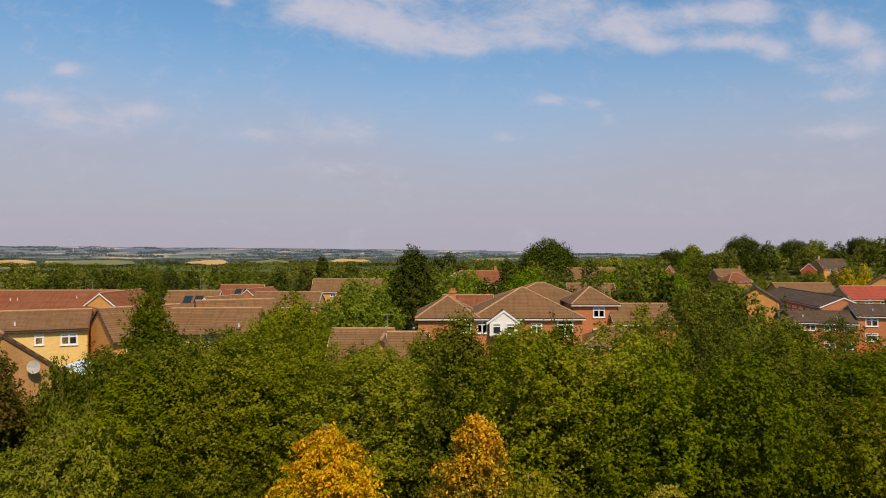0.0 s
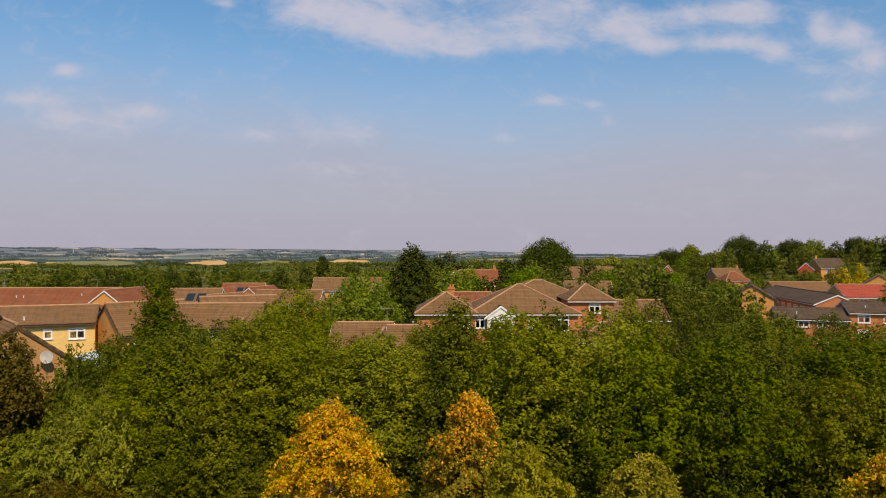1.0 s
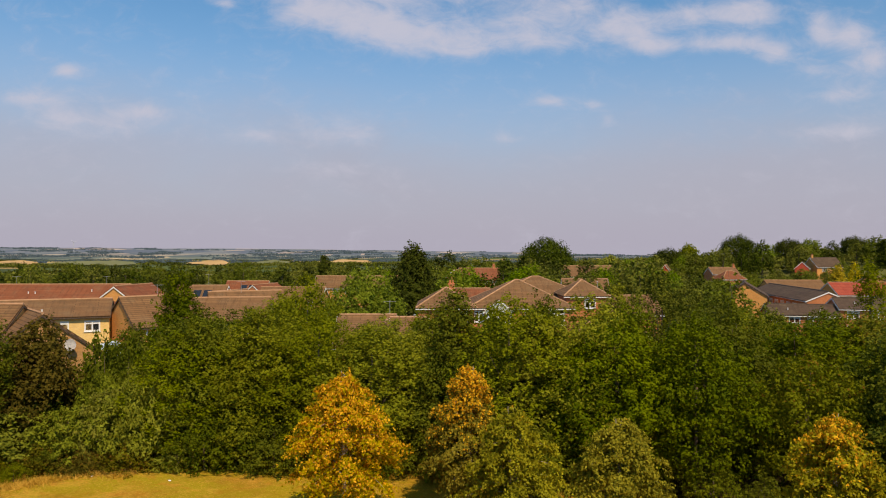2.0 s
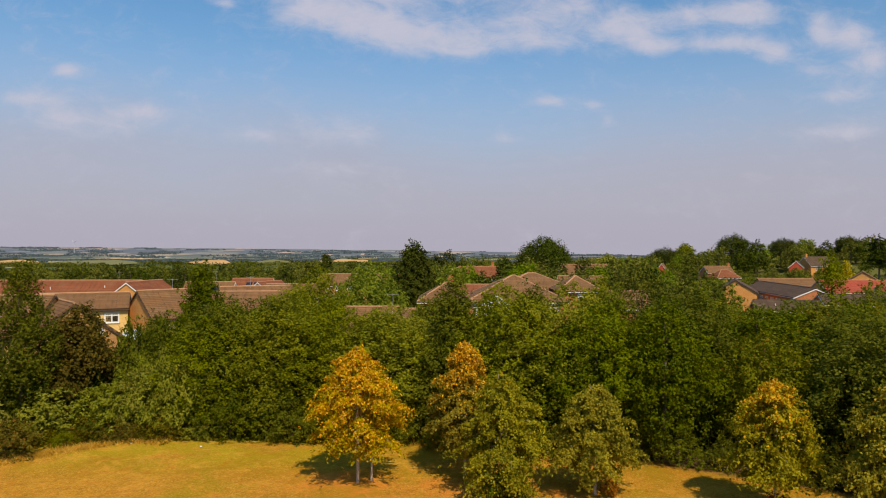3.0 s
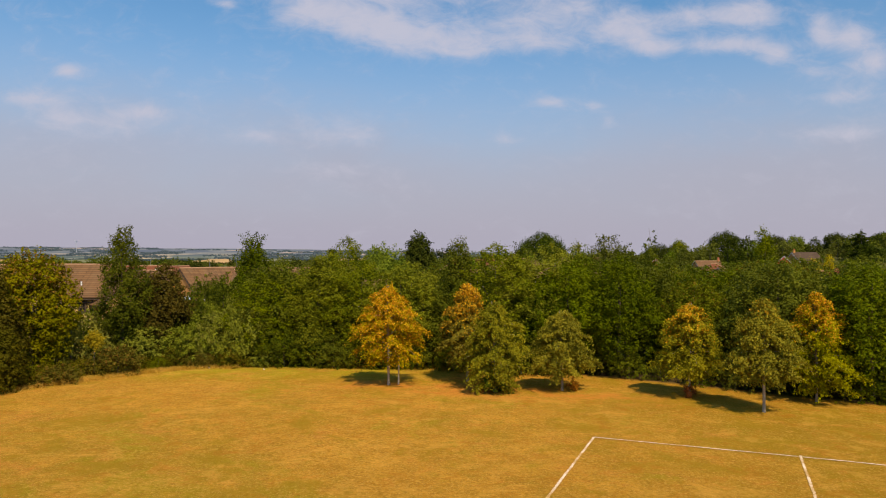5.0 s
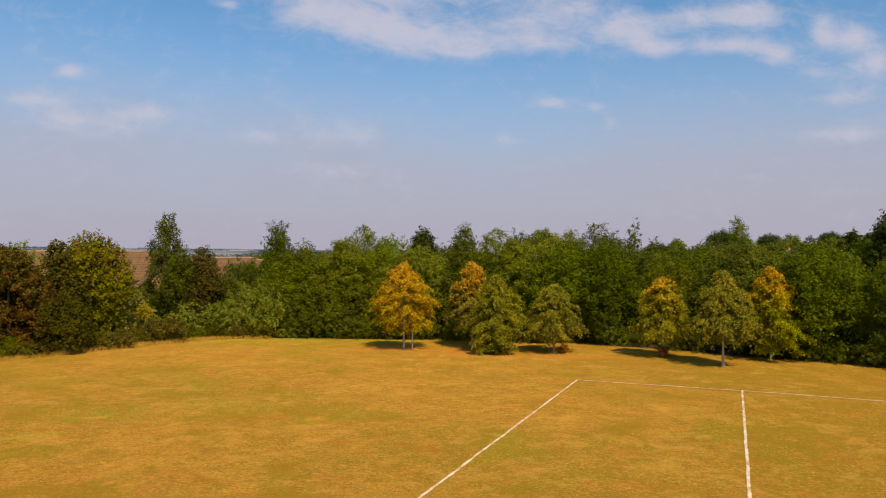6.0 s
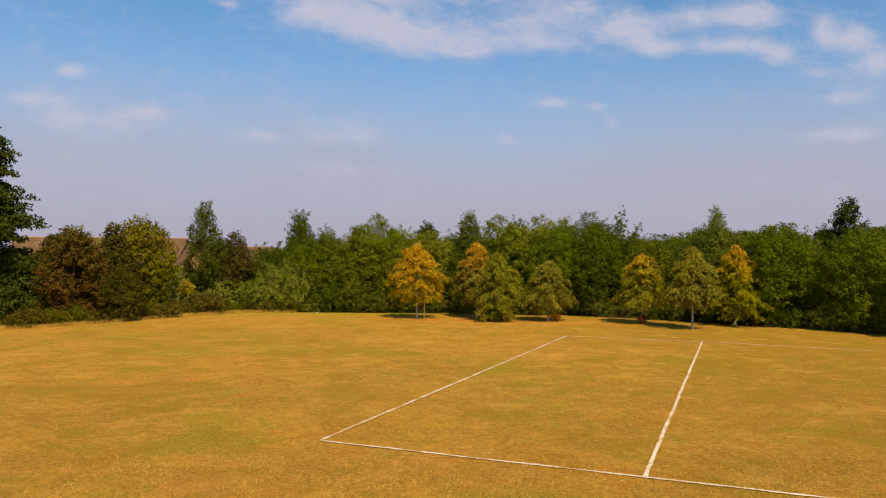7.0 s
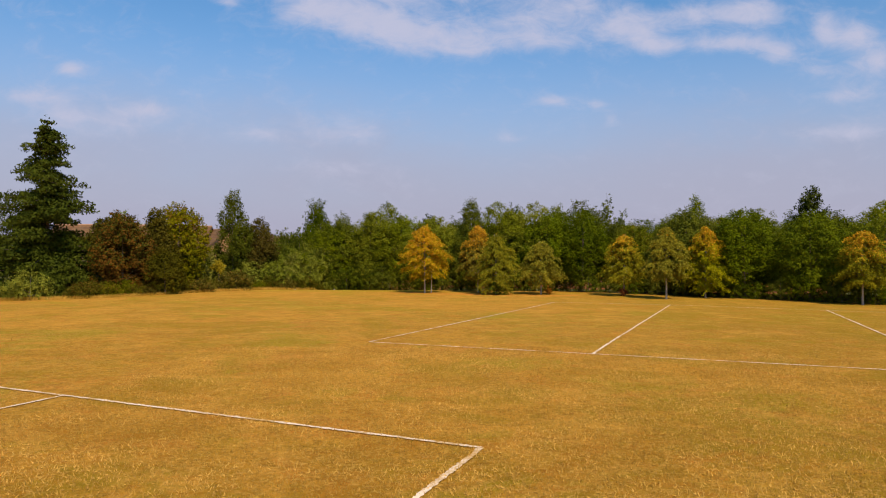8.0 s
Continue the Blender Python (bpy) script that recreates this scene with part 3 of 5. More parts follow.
def make_lime(label, m, mat, height, radius, seed, low, leaves):
    """A young lime: a straight stem whose boughs rise and then hang, with drooping sprays of leaves."""
    rng = np.random.default_rng(seed)
    ob = thing("lime_tree", m, label, "tree", "limes along the field")
    bm = bmesh.new()
    lean = rng.normal(0, 0.1, 2)
    add_tube(bm, [(lean[0] * s * s, lean[1] * s * s, height * 0.95 * s - 0.2 * (s == 0)) for s in (0, 0.05, 0.3, 0.6, 1)], (0.095, 0.07, 0.058, 0.04, 0.012), 8)
    bough = []
    n = 120
    for i in range(n):
        s = ((i + rng.random()) / n) ** 0.92
        z0 = low + (height * 0.93 - low) * s
        ln = radius * max(0.07, min(1.0, 0.46 + 2.4 * s) * max(0.0, 1 - s ** 1.5) ** 0.9 * 1.07) * rng.uniform(0.5, 1.12)
        a = i * 2.4 + rng.uniform(-0.4, 0.4)
        rise = 0.35 + 1.0 * s + rng.uniform(-0.1, 0.25)
        sag = rise * 0.5 + 0.45 * (1 - s)
        bough.append((math.cos(a) * ln, math.sin(a) * ln, z0, rise * ln, sag * ln, ln))
        add_tube(bm, [(math.cos(a) * ln * t, math.sin(a) * ln * t, z0 + ln * (rise * t - sag * t * t)) for t in (0, 0.35, 0.7, 1)], (0.016, 0.012, 0.008, 0.003), 3)
    part("trunk", bm, PALE_BARK, ob)
    b = np.array(bough)
    per = 14
    k = leaves // per
    which = rng.choice(n, k, p=(b[:, 5] + 0.15) / (b[:, 5] + 0.15).sum())
    t = 0.16 + 0.88 * rng.random(k) ** 0.7
    c = b[which]
    base = np.column_stack((c[:, 0] * t, c[:, 1] * t, c[:, 2] + c[:, 3] * t - c[:, 4] * t * t))
    out = np.column_stack((c[:, 0], c[:, 1], np.zeros(k))) / c[:, 5:6]
    side = np.column_stack((-out[:, 1], out[:, 0], np.zeros(k))) * rng.normal(0, 0.9, (k, 1))
    way = out * 0.7 + side + rng.normal(0, 0.25, (k, 3))
    way[:, 2] += 0.25
    way /= np.linalg.norm(way, axis=1, keepdims=True)
    long = rng.uniform(0.28, 0.78, k) * (0.55 + 0.45 * c[:, 5] / radius)
    i = np.repeat(np.arange(k), per)
    q = rng.random(len(i))
    pos = base[i] + way[i] * (long[i] * q)[:, None] + rng.normal(0, 0.042, (len(i), 3))
    pos[:, 2] -= 0.75 * q * q * long[i] + 0.02
    nrm = rng.normal(0, 0.35, (len(i), 3)) + 0.6 * out[i]
    nrm[:, 2] += 0.5
    part("crown", leaf_mesh("crown", pos, nrm, 0.112, 0.064, rng, 1.0, 4), mat, ob)
    return ob


# the row of young limes along the field's edge: x, y, height, crown half width, leaves, turned colour
LIMES = ((-3.45, 21.5, 5.75, 2.15, LEAF_GOLD, 1.05, "young lime tree with golden autumn leaves beside a pale stake"),
         (1.1, 22.6, 5.8, 1.75, LEAF_TIP, 1.0, "young lime tree turning gold at its tip"),
         (2.45, 19.4, 4.9, 1.9, LEAF_LIME, 0.15, "young lime tree with olive leaves down to the ground"),
         (6.2, 19.9, 4.3, 1.85, LEAF_LIME, 0.75, "low round lime tree with olive leaves and bare stems"),
         (12.6, 18.2, 4.9, 1.65, LEAF_TIP, 0.9, "young lime tree with a yellow top above reddish suckers"),
         (14.9, 14.6, 5.4, 1.65, LEAF_LIME, 1.35, "young lime tree with olive leaves and a bare pale trunk"),
         (18.8, 17.3, 5.6, 2.1, LEAF_TIP, 0.4, "young lime tree with an orange top and green skirt"),
         (27.4, 10.8, 5.2, 1.9, LEAF_TIP, 1.2, "young lime tree with a yellow top and bare trunk"))
for i, (x, y, h, r, mat, low, label) in enumerate(LIMES):
    make_lime(label, at(x, y, i * 1.3), mat, h + 0.3, r * 1.02, 100 + i, low + 0.25, 28000)

# planting behind them: patterns first, then copies
wood_kinds = [
    make_tree("woodland_tree", "dense green field maple in a shelter belt", at(-8.1, 38.0), LEAF_WOOD, 9.6, 3.3, 1, 0.0, 30, 21500),
    make_tree("woodland_tree", "dense green woodland tree in a shelter belt", at(9.8, 35.5), LEAF_WOOD, 8.9, 2.9, 2, 0.0, 28, 21500, shape=ovate),
    make_tree("woodland_tree", "mid-green woodland tree in a shelter belt", at(12.4, 36), LEAF_DEEP, 9.7, 2.9, 3, 0.0, 30, 21500),
    make_tree("woodland_tree", "olive green hawthorn tree in a shelter belt", at(8.4, 32), LEAF_OLIVE, 7.4, 3.1, 4, 0.0, 30, 21500),
    make_tree("woodland_tree", "dark green alder in a shelter belt", at(22, 29), LEAF_DEEP, 7.6, 3.0, 5, 0.0, 30, 21500, shape=ovate, up=0.7),
    make_tree("woodland_tree", "dark green alder with a dense low crown", at(10.6, 25.2), LEAF_DEEP, 7.4, 2.9, 6, 0.45, 32, 22500),
]
WOOD_HIGH = (9.2, 8.7, 9.5, 7.3, 7.4, 7.2)
SH = dict(girth=0.05, category="shrub", length=0.45, spread=0.1)
shrub_kinds = [
    make_tree("shrub", "dense dark green hedge shrub", at(-9, 29.6), LEAF_DEEP, 3.0, 1.9, 11, -0.3, 20, 4600, (0.125, 0.1), **SH),
    make_tree("shrub", "pale grey-green willow shrub", at(-16.5, 31), LEAF_SILVER, 3.0, 2.1, 12, -0.3, 20, 4800, (0.18, 0.085), up=0.3, droop=0.3, **SH),
    make_tree("shrub", "light green low hedge shrub", at(-33, 14.6), LEAF_SILVER, 2.2, 1.8, 14, -0.3, 20, 4200, (0.12, 0.09), **SH),
    make_tree("shrub", "olive bramble shrub at the field's edge", at(-4.5, 29.2), LEAF_OLIVE, 2.6, 1.8, 13, -0.3, 20, 4200, (0.125, 0.1), **SH),
    make_tree("shrub", "low dark bramble thicket at the field's edge", at(-20.5, 25.0), LEAF_BRAMBLE, 1.7, 1.7, 15, -0.3, 24, 3800, (0.12, 0.095), **SH),
]
rng = random.Random(7)
make_tree("woodland_tree", "brownish olive hawthorn behind the limes", at(14.9, 24.6), LEAF_OLIVE, 6.1, 2.5, 35, 0.0, 30, 18000)
make_tree("woodland_tree", "dark green pointed tree rising behind the limes", at(0.7, 28.6), LEAF_DEEP, 8.7, 2.3, 36, 0.0, 34, 20000, shape=ovate)
taken = [(-8.1, 38.0), (9.8, 35.5), (0.7, 28.6), (10.6, 25.2), (12.4, 36), (8.4, 32), (22, 29), (14.9, 24.6)]


def clear(x, y, gap):
    if any((x - a) ** 2 + (y - b) ** 2 < gap * gap for a, b in taken):
        return False
    taken.append((x, y))
    return True


def belt_top(x, y):
    """Height of the belt's canopy: it dips and swells along its length and falls away downhill."""
    k = 36 * x / y
    high = float(np.interp(k, (-26, -22.5, -20, -18, -14, -11, -8, -5.5, -3.5, -1, 0.5, 2.5, 6, 9.5, 11.5, 14, 16, 18, 20, 22, 24.5, 28, 36, 60),
                           (2.8, 2.9, 3.2, 4.5, 5.8, 6.7, 7.2, 5.8, 5.2, 5.5, 7.0, 6.5, 6.5, 7.2, 8.1, 6.7, 5.9, 6.2, 5.5, 5.1, 6.3, 6.7, 6.0, 5.8))) - 0.11 * (y - 36)
    return min(high, 6.8) if k > 24 else high


# tall belt behind the limes, widening to the right
for row in range(6):
    for j in range(17):
        x = -12 + j * 4.3 + rng.uniform(-1.1, 1.1) + (row % 2) * 2.1
        y = hedge_y(x) + 4.6 + row * 4.3 + rng.uniform(-1.0, 1.0)
        if x > 48 or (x < -9 and row > 2) or y > 46 or (row > 3 and x < 16):
            continue
        if clear(x, y, 3.4):
            k0 = rng.choice((0, 0, 1, 1, 2, 3, 3, 4) if x < 8.3 else (2, 4, 2, 2) if x < 14 else (2, 3, 2, 4, 0))
            k0 = 5 if row == 0 and 7 < x < 30 else k0
            top = belt_top(x, y) - (0.3, 0.1, 0, 0, 0, 0)[row] + rng.uniform(-0.4, 0.3)
            wide = rng.uniform(1.0, 1.22)
            copy_thing(wood_kinds[k0], at(x, y, rng.random() * 6.3, wide, (top - ground_z(x, y)) / WOOD_HIGH[k0] / wide, 0.1))
for x, y, k0, top in ((-2.6, 30.6, 0, 6.3), (-0.6, 34.2, 4, 6.3), (32.6, 38.0, 0, 6.4), (35.8, 38.0, 2, 6.2), (-19.4, 40.5, 4, 5.0), (-17.2, 41.5, 4, 5.5), (-11.8, 31.2, 4, 6.6), (-9.0, 30.8, 1, 6.7), (-13.9, 33.0, 4, 6.0), (-6.2, 31.0, 0, 6.4), (20.9, 33.2, 2, 6.5), (21.6, 30.6, 3, 6.6), (19.9, 30.4, 0, 5.8), (23.8, 31.5, 3, 6.6), (26.8, 33.5, 2, 6.5), (18.5, 34.0, 2, 5.8), (3.2, 27.8, 0, 7.5), (6.6, 27.8, 0, 7.5), (4.9, 30.0, 4, 7.4), (8.8, 28.6, 4, 7.2), (7.6, 26.0, 5, 6.4), (16.6, 33.0, 3, 6.0), (23.6, 22.0, 5, 5.7), (26.2, 25.4, 3, 6.0), (20.2, 24.4, 5, 6.1)):
    copy_thing(wood_kinds[k0], at(x, y, x, 1.05, (top - ground_z(x, y)) / WOOD_HIGH[k0] / 1.05, 0.1))
# skirt of shrubs along the edge
for j in range(56):
    x = -40 + j * 1.6 + rng.uniform(-0.4, 0.4)
    y = hedge_y(x) + rng.uniform(1.5, 2.6)
    k0 = rng.choice((2, 2, 3) if x < -24 else (0, 1, 3, 3) if x < -11 else (0, 0, 3, 0))
    if 7 < x < 24:
        copy_thing(shrub_kinds[0], at(x, y + 0.9, x, 0.5 + 0.1 * (j % 3), 1.0, 0.1))
        continue
    big = rng.uniform(0.32, 0.42) if -24 < x < -18 else rng.uniform(0.45, 0.6) if x < -12 else rng.uniform(0.7, 1.0)
    copy_thing(shrub_kinds[k0], at(x, y, rng.random() * 6.3, big * 1.0, rng.uniform(0.8, 1.1), 0.1))
    if -19 < x < -12:
        copy_thing(shrub_kinds[rng.choice((1, 3, 2))], at(x + 0.5, y + 2.1, rng.random() * 6.3, rng.uniform(0.55, 0.75), rng.uniform(0.7, 1.0), 0.1))
# brambles between the mown grass and the trees
for j in range(44):
    x = rng.uniform(-31, -13)
    y = hedge_y(x) + rng.uniform(0.8, 5.5)
    copy_thing(shrub_kinds[4], at(x, y, rng.random() * 6.3, rng.uniform(0.6, 0.95), rng.uniform(0.75, 1.15) * float(np.interp(x, (-31, -26, -16, -13), (1.0, 0.85, 0.85, 1.3))), 0.1))
# shrubbery on the slope down to the houses
for j in range(80):
    x = rng.uniform(-29, -9)
    y = hedge_y(x) + rng.uniform(6.0 if x < -17 else 4.2, 19)
    if y > 45 or not clear(x, y, 2.1):
        continue
    top = belt_top(x, y) - float(np.interp(y - hedge_y(x), (4, 10), (2.6, 0.0)))
    k0 = rng.choice((0, 0, 0, 1) if y > 36 else (1, 1, 0, 3) if x < -15 else (0, 0, 1, 3, 3))
    if x > -14 and y > 33:
        top = min(top, 5.9)
    size = rng.uniform(1.1, 1.5)
    copy_thing(shrub_kinds[k0], at(x, y, rng.random() * 6.3, size, 1.0, 0.1) @ Matrix.Diagonal((1, 1, max(1.6, top - ground_z(x, y)) / (2.95 * size), 1)))

for x, y, top in ((-18.2, 34.2, 4.9), (-16.6, 33.4, 4.9), (-15.2, 34.6, 5.4), (-17.3, 36.6, 5.0), (-19.3, 35.6, 4.7)):
    copy_thing(shrub_kinds[0], at(x, y, x, 1.1, 1.0, 0.1) @ Matrix.Diagonal((1, 1, (top - ground_z(x, y)) / 3.25, 1)))
for x, y, top in ((-17.9, 30.0, 2.4), (-16.3, 30.6, 3.2), (-14.9, 30.4, 3.6), (-13.4, 30.0, 3.9), (-17.0, 32.0, 3.7), (-15.2, 32.4, 4.2)):
    copy_thing(shrub_kinds[1], at(x, y, x * 3, 0.95, 1.0, 0.1) @ Matrix.Diagonal((1, 1, (top - ground_z(x, y)) / 2.9, 1)))
make_tree("poplar", "slender upright green poplar", at(-21.9, 28.7), LEAF_DEEP, 9.25, 1.65, 21, 0.3, 46, 18000, shape=column, girth=0.11, length=0.7, up=1.6, out=0.5)
make_tree("dark_tree", "brownish dark tree beside the poplar", at(-20.4, 31.5), LEAF_SHADY, 7.1, 1.95, 22, 0.0, 30, 20000, (0.17, 0.13))
make_tree("conifer", "irregular green tree rising above the shrubs", at(-15.6, 38.2), LEAF_DEEP, 9.9, 2.5, 23, 0.3, 40, 22000, (0.15, 0.12), shape=ovate, length=0.7)
make_tree("woodland_tree", "green tree with tall leafy shoots", at(13.7, 29.5), LEAF_DEEP, 5.6, 2.1, 32, 0.3, 24, 16000, shape=ovate, shoots=4, reach=0.21)
make_tree("woodland_tree", "slender feathery green tree above the belt", at(25.0, 37), LEAF_WOOD, 10.4, 1.9, 37, 0.3, 30, 15000, shape=ovate, length=0.6, up=0.9)
make_conifer("conifer", "tall dark spruce at the field's edge", at(-34.8, 20.0), LEAF_SPRUCE, 14.9, 5.0, 26, 60000, 40, (0.32, 0.15), lumpy=0.52)
make_tree("dark_tree", "dark green tree under the spruce", at(-41.0, 22.5), LEAF_DARK, 9.6, 4.2, 25, 0.0, 34, 17000)
make_tree("ash_tree", "light green tree behind the spruce", at(-30.6, 25), LEAF_WOOD, 7.2, 2.2, 29, 0.1, 28, 10000)
make_tree("hedge_tree", "light green tree filling the gap by the spruce", at(-31.6, 23.6), LEAF_WOOD, 6.6, 2.0, 38, 0.0, 26, 11000)
make_tree("copper_tree", "copper-brown tree beside the houses", at(-27.9, 18.8), LEAF_COPPER, 6.8, 2.4, 26, 0.0, 30, 17000, (0.17, 0.13))
make_tree("hedge_tree", "olive green tree with brown tinged leaves", at(-25.5, 24.3), LEAF_RUSSET, 8.0, 2.7, 27, 0.0, 34, 24000, (0.17, 0.13))
make_tree("hedge_tree", "dark brownish green narrow tree", at(-26.3, 21.5), LEAF_SHADY, 7.2, 2.1, 28, 0.0, 26, 14000, (0.17, 0.13), shape=ovate)
make_tree("hedge_tree", "dark green tree beside the copper tree", at(-29.8, 21.5), LEAF_SHADY, 7.0, 2.7, 33, 0.0, 28, 17000, (0.17, 0.13))
make_tree("hedge_tree", "small brownish green tree above the hedge", at(-24.6, 19.2), LEAF_SHADY, 3.7, 1.6, 34, 0.0, 24, 10000)
make_tree("shrub", "bright yellow garden shrub", at(-22.2, 25.4), LEAF_YELLOW, 2.6, 0.5, 30, 1.4, 14, 2200, (0.12, 0.09), girth=0.03, category="shrub", length=0.3, spread=0.07)
make_tree("cypress", "dark ragged cypress above the belt", at(32.6, 28), LEAF_DARK, 9.9, 1.7, 31, 0.5, 40, 15000, (0.2, 0.13), column, 0.12, length=0.7, up=0.9)

# ---- houses ----
def window(parent, m, wide, high, mullions=1, transom=True, mat=None):
    """Framed window with panes and a sill, standing in the wall's face; m: its centre, y inwards."""
    f = 0.13
    xs = [-wide / 2, -wide / 2 + f]
    for i in range(mullions):
        x = -wide / 2 + wide * (i + 1) / (mullions + 1)
        xs += [x - f / 2, x + f / 2]
    xs += [wide / 2 - f, wide / 2]
    zs = [-high / 2, -high / 2 + f] + ([high * 0.18, high * 0.18 + f] if transom else []) + [high / 2 - f, high / 2]
    fr = bmesh.new()
    front = [[fr.verts.new((x, -0.04, z)) for x in xs] for z in zs]
    back = [[fr.verts.new((x, 0.06, z)) for x in xs] for z in zs]
    nx, nz = len(xs) - 1, len(zs) - 1
    solid = lambda i, j: 0 <= i < nx and 0 <= j < nz and not (i % 2 and j % 2)
    for j in range(nz):
        for i in range(nx):
            if not solid(i, j):
                continue
            ring = ((i, j), (i + 1, j), (i + 1, j + 1), (i, j + 1))
            fr.faces.new([front[b][a] for a, b in ring])
            fr.faces.new([back[b][a] for a, b in reversed(ring)])
            for n, (di, dj) in enumerate(((0, -1), (1, 0), (0, 1), (-1, 0))):
                if not solid(i + di, j + dj):
                    (a, b), (c, d) = ring[n], ring[(n + 1) % 4]
                    fr.faces.new((front[d][c], front[b][a], back[b][a], back[d][c]))
    ob = part("window", fr, mat or WHITE, parent)
    ob.matrix_local = m
    part("pane", box((-wide / 2 + 0.02, 0.0, -high / 2 + 0.02), (wide / 2 - 0.02, 0.02, high / 2 - 0.02)), GLASS, ob)
    part("sill", box((-wide / 2 - 0.06, -0.1, -high / 2 - 0.06), (wide / 2 + 0.06, 0.05, -high / 2 - 0.002), 0.01), mat or WHITE, ob)
    return ob


def slab(bm, quad, thick):
    """A roof plane with thickness, with a map in metres for its tiles."""
    uv = bm.loops.layers.uv.verify()
    q = [Vector(p) for p in quad]
    nrm = (q[1] - q[0]).cross(q[-1] - q[0]).normalized()
    ax = (q[1] - q[0]).normalized()
    ay = nrm.cross(ax)
    top = [bm.verts.new(p + nrm * thick) for p in q]
    low = [bm.verts.new(p) for p in q]
    faces = [bm.faces.new(top), bm.faces.new(list(reversed(low)))]
    for i in range(len(q)):
        j = (i + 1) % len(q)
        faces.append(bm.faces.new((low[i], low[j], top[j], top[i])))
    for fc in faces:
        for lp in fc.loops:
            d = lp.vert.co - q[0]
            lp[uv].uv = (d.dot(ax), d.dot(ay))


def house(label, x, y, turn, wide, deep, eaves, rise, wall, roof, hip=False, windows=(), chimney=None, z=None, trim=None, vents=(), name="house", solar=False, group="", frames=None):
    """A block with its ridge along x. turn in degrees; the front faces -y. windows: side, along, height, width, height."""
    z0 = ground_z(x, y) if z is None else z
    ob = thing(name, Matrix.Translation((x, y, z0)) @ Matrix.Rotation(radians(turn), 4, "Z"), label, "house", group)
    hw, hd, o = wide / 2, deep / 2, 0.32
    bm = bmesh.new()
    base = [(-hw, -hd), (hw, -hd), (hw, hd), (-hw, hd)]
    lo = [bm.verts.new((a, b, -1.5)) for a, b in base]
    hi = [bm.verts.new((a, b, eaves)) for a, b in base]
    for i in range(4):
        j = (i + 1) % 4
        bm.faces.new((lo[i], lo[j], hi[j], hi[i]))
    bm.faces.new(list(reversed(lo)))
    if hip:
        bm.faces.new(hi)
    else:
        r1, r2 = bm.verts.new((-hw, 0, eaves + rise)), bm.verts.new((hw, 0, eaves + rise))
        bm.faces.new((hi[0], hi[1], r2, r1)), bm.faces.new((hi[2], hi[3], r1, r2))
        bm.faces.new((hi[3], hi[0], r1)), bm.faces.new((hi[1], hi[2], r2))
    part("wall", bm, wall, ob)
    rb = bmesh.new()
    e = eaves - rise * o / hd + 0.02
    top = eaves + rise + 0.02
    X, Y = hw + o, hd + o
    if hip:
        rx = max(hw - hd, 0.01)
        slab(rb, ((-X, -Y, e), (X, -Y, e), (rx, 0, top), (-rx, 0, top)), 0.12)
        slab(rb, ((X, Y, e), (-X, Y, e), (-rx, 0, top), (rx, 0, top)), 0.12)
        slab(rb, ((X, -Y, e), (X, Y, e), (rx, 0, top)), 0.12)
        slab(rb, ((-X, Y, e), (-X, -Y, e), (-rx, 0, top)), 0.12)
    else:
        X = hw + 0.12
        rx = X
        slab(rb, ((-X, -Y, e), (X, -Y, e), (X, 0, top), (-X, 0, top)), 0.12)
        slab(rb, ((X, Y, e), (-X, Y, e), (-X, 0, top), (X, 0, top)), 0.12)
    rf = part("roof", rb, roof, ob)
    caps = bmesh.new()
    runs = [((-rx, 0, top + 0.12), (rx, 0, top + 0.12))]
    if hip:
        runs += [((sx * rx, 0, top + 0.12), (sx * X, sy * Y, e + 0.12)) for sx in (-1, 1) for sy in (-1, 1)]
    for a, b in runs:
        if (Vector(a) - Vector(b)).length > 0.1:
            add_tube(caps, (a, b), (0.11, 0.11), 6)
    part("ridge_cap", caps, RIDGE if roof is not ROOF_GREY else DARK_TRIM, rf)
    t = trim or WHITE
    for s in (-1, 1):
        part("gutter", box((-X, s * Y - 0.06, e - 0.11), (X, s * Y + 0.06, e - 0.01), 0.02), t, ob)
        if not hip:
            for ss in (-1, 1):
                bb = bmesh.new()
                pts = [(s * (X + 0.02), ss * Y, e - 0.06), (s * (X + 0.02), 0, top - 0.06)]
                d = 0.2 if t is WHITE else 0.1
                v4 = [bb.verts.new(Vector(p) + Vector((dx, 0, dz))) for p in pts for dx in (-0.02, 0.02) for dz in (-d / 2, d / 2)]
                bmesh.ops.convex_hull(bb, input=v4)
                part("bargeboard", bb, t, ob)
    for side, along, zc, ww, wh in windows:
        if side == "s":
            m = pose(along, -hd, zc)
        elif side == "n":
            m = pose(along, hd, zc, 0, 0, 180)
        elif side == "e":
            m = pose(hw, along, zc, 0, 0, 90)
        else:
            m = pose(-hw, along, zc, 0, 0, -90)
        window(ob, m, ww, wh, 0 if ww < 0.8 else (2 if ww > 1.9 else 1), True, frames)
    if chimney is not None:
        cx, cy = chimney
        zc = eaves + rise * (1 - abs(cy) / hd)
        st = part("chimney", box((cx - 0.35, cy - 0.3, zc - 0.6), (cx + 0.35, cy + 0.3, zc + 1.0), 0.02), wall, ob)
        cb = add_box(bmesh.new(), (cx - 0.42, cy - 0.37, zc + 0.86), (cx + 0.42, cy + 0.37, zc + 1.02))
        part("chimney_cap", cb, wall, st)
        for px in (-0.16, 0.16):
            part("chimney_pot", add_tube(bmesh.new(), ((cx + px, cy, zc + 1.0), (cx + px, cy, zc + 1.4)), (0.13, 0.1), 8), BRICK_RED, st)
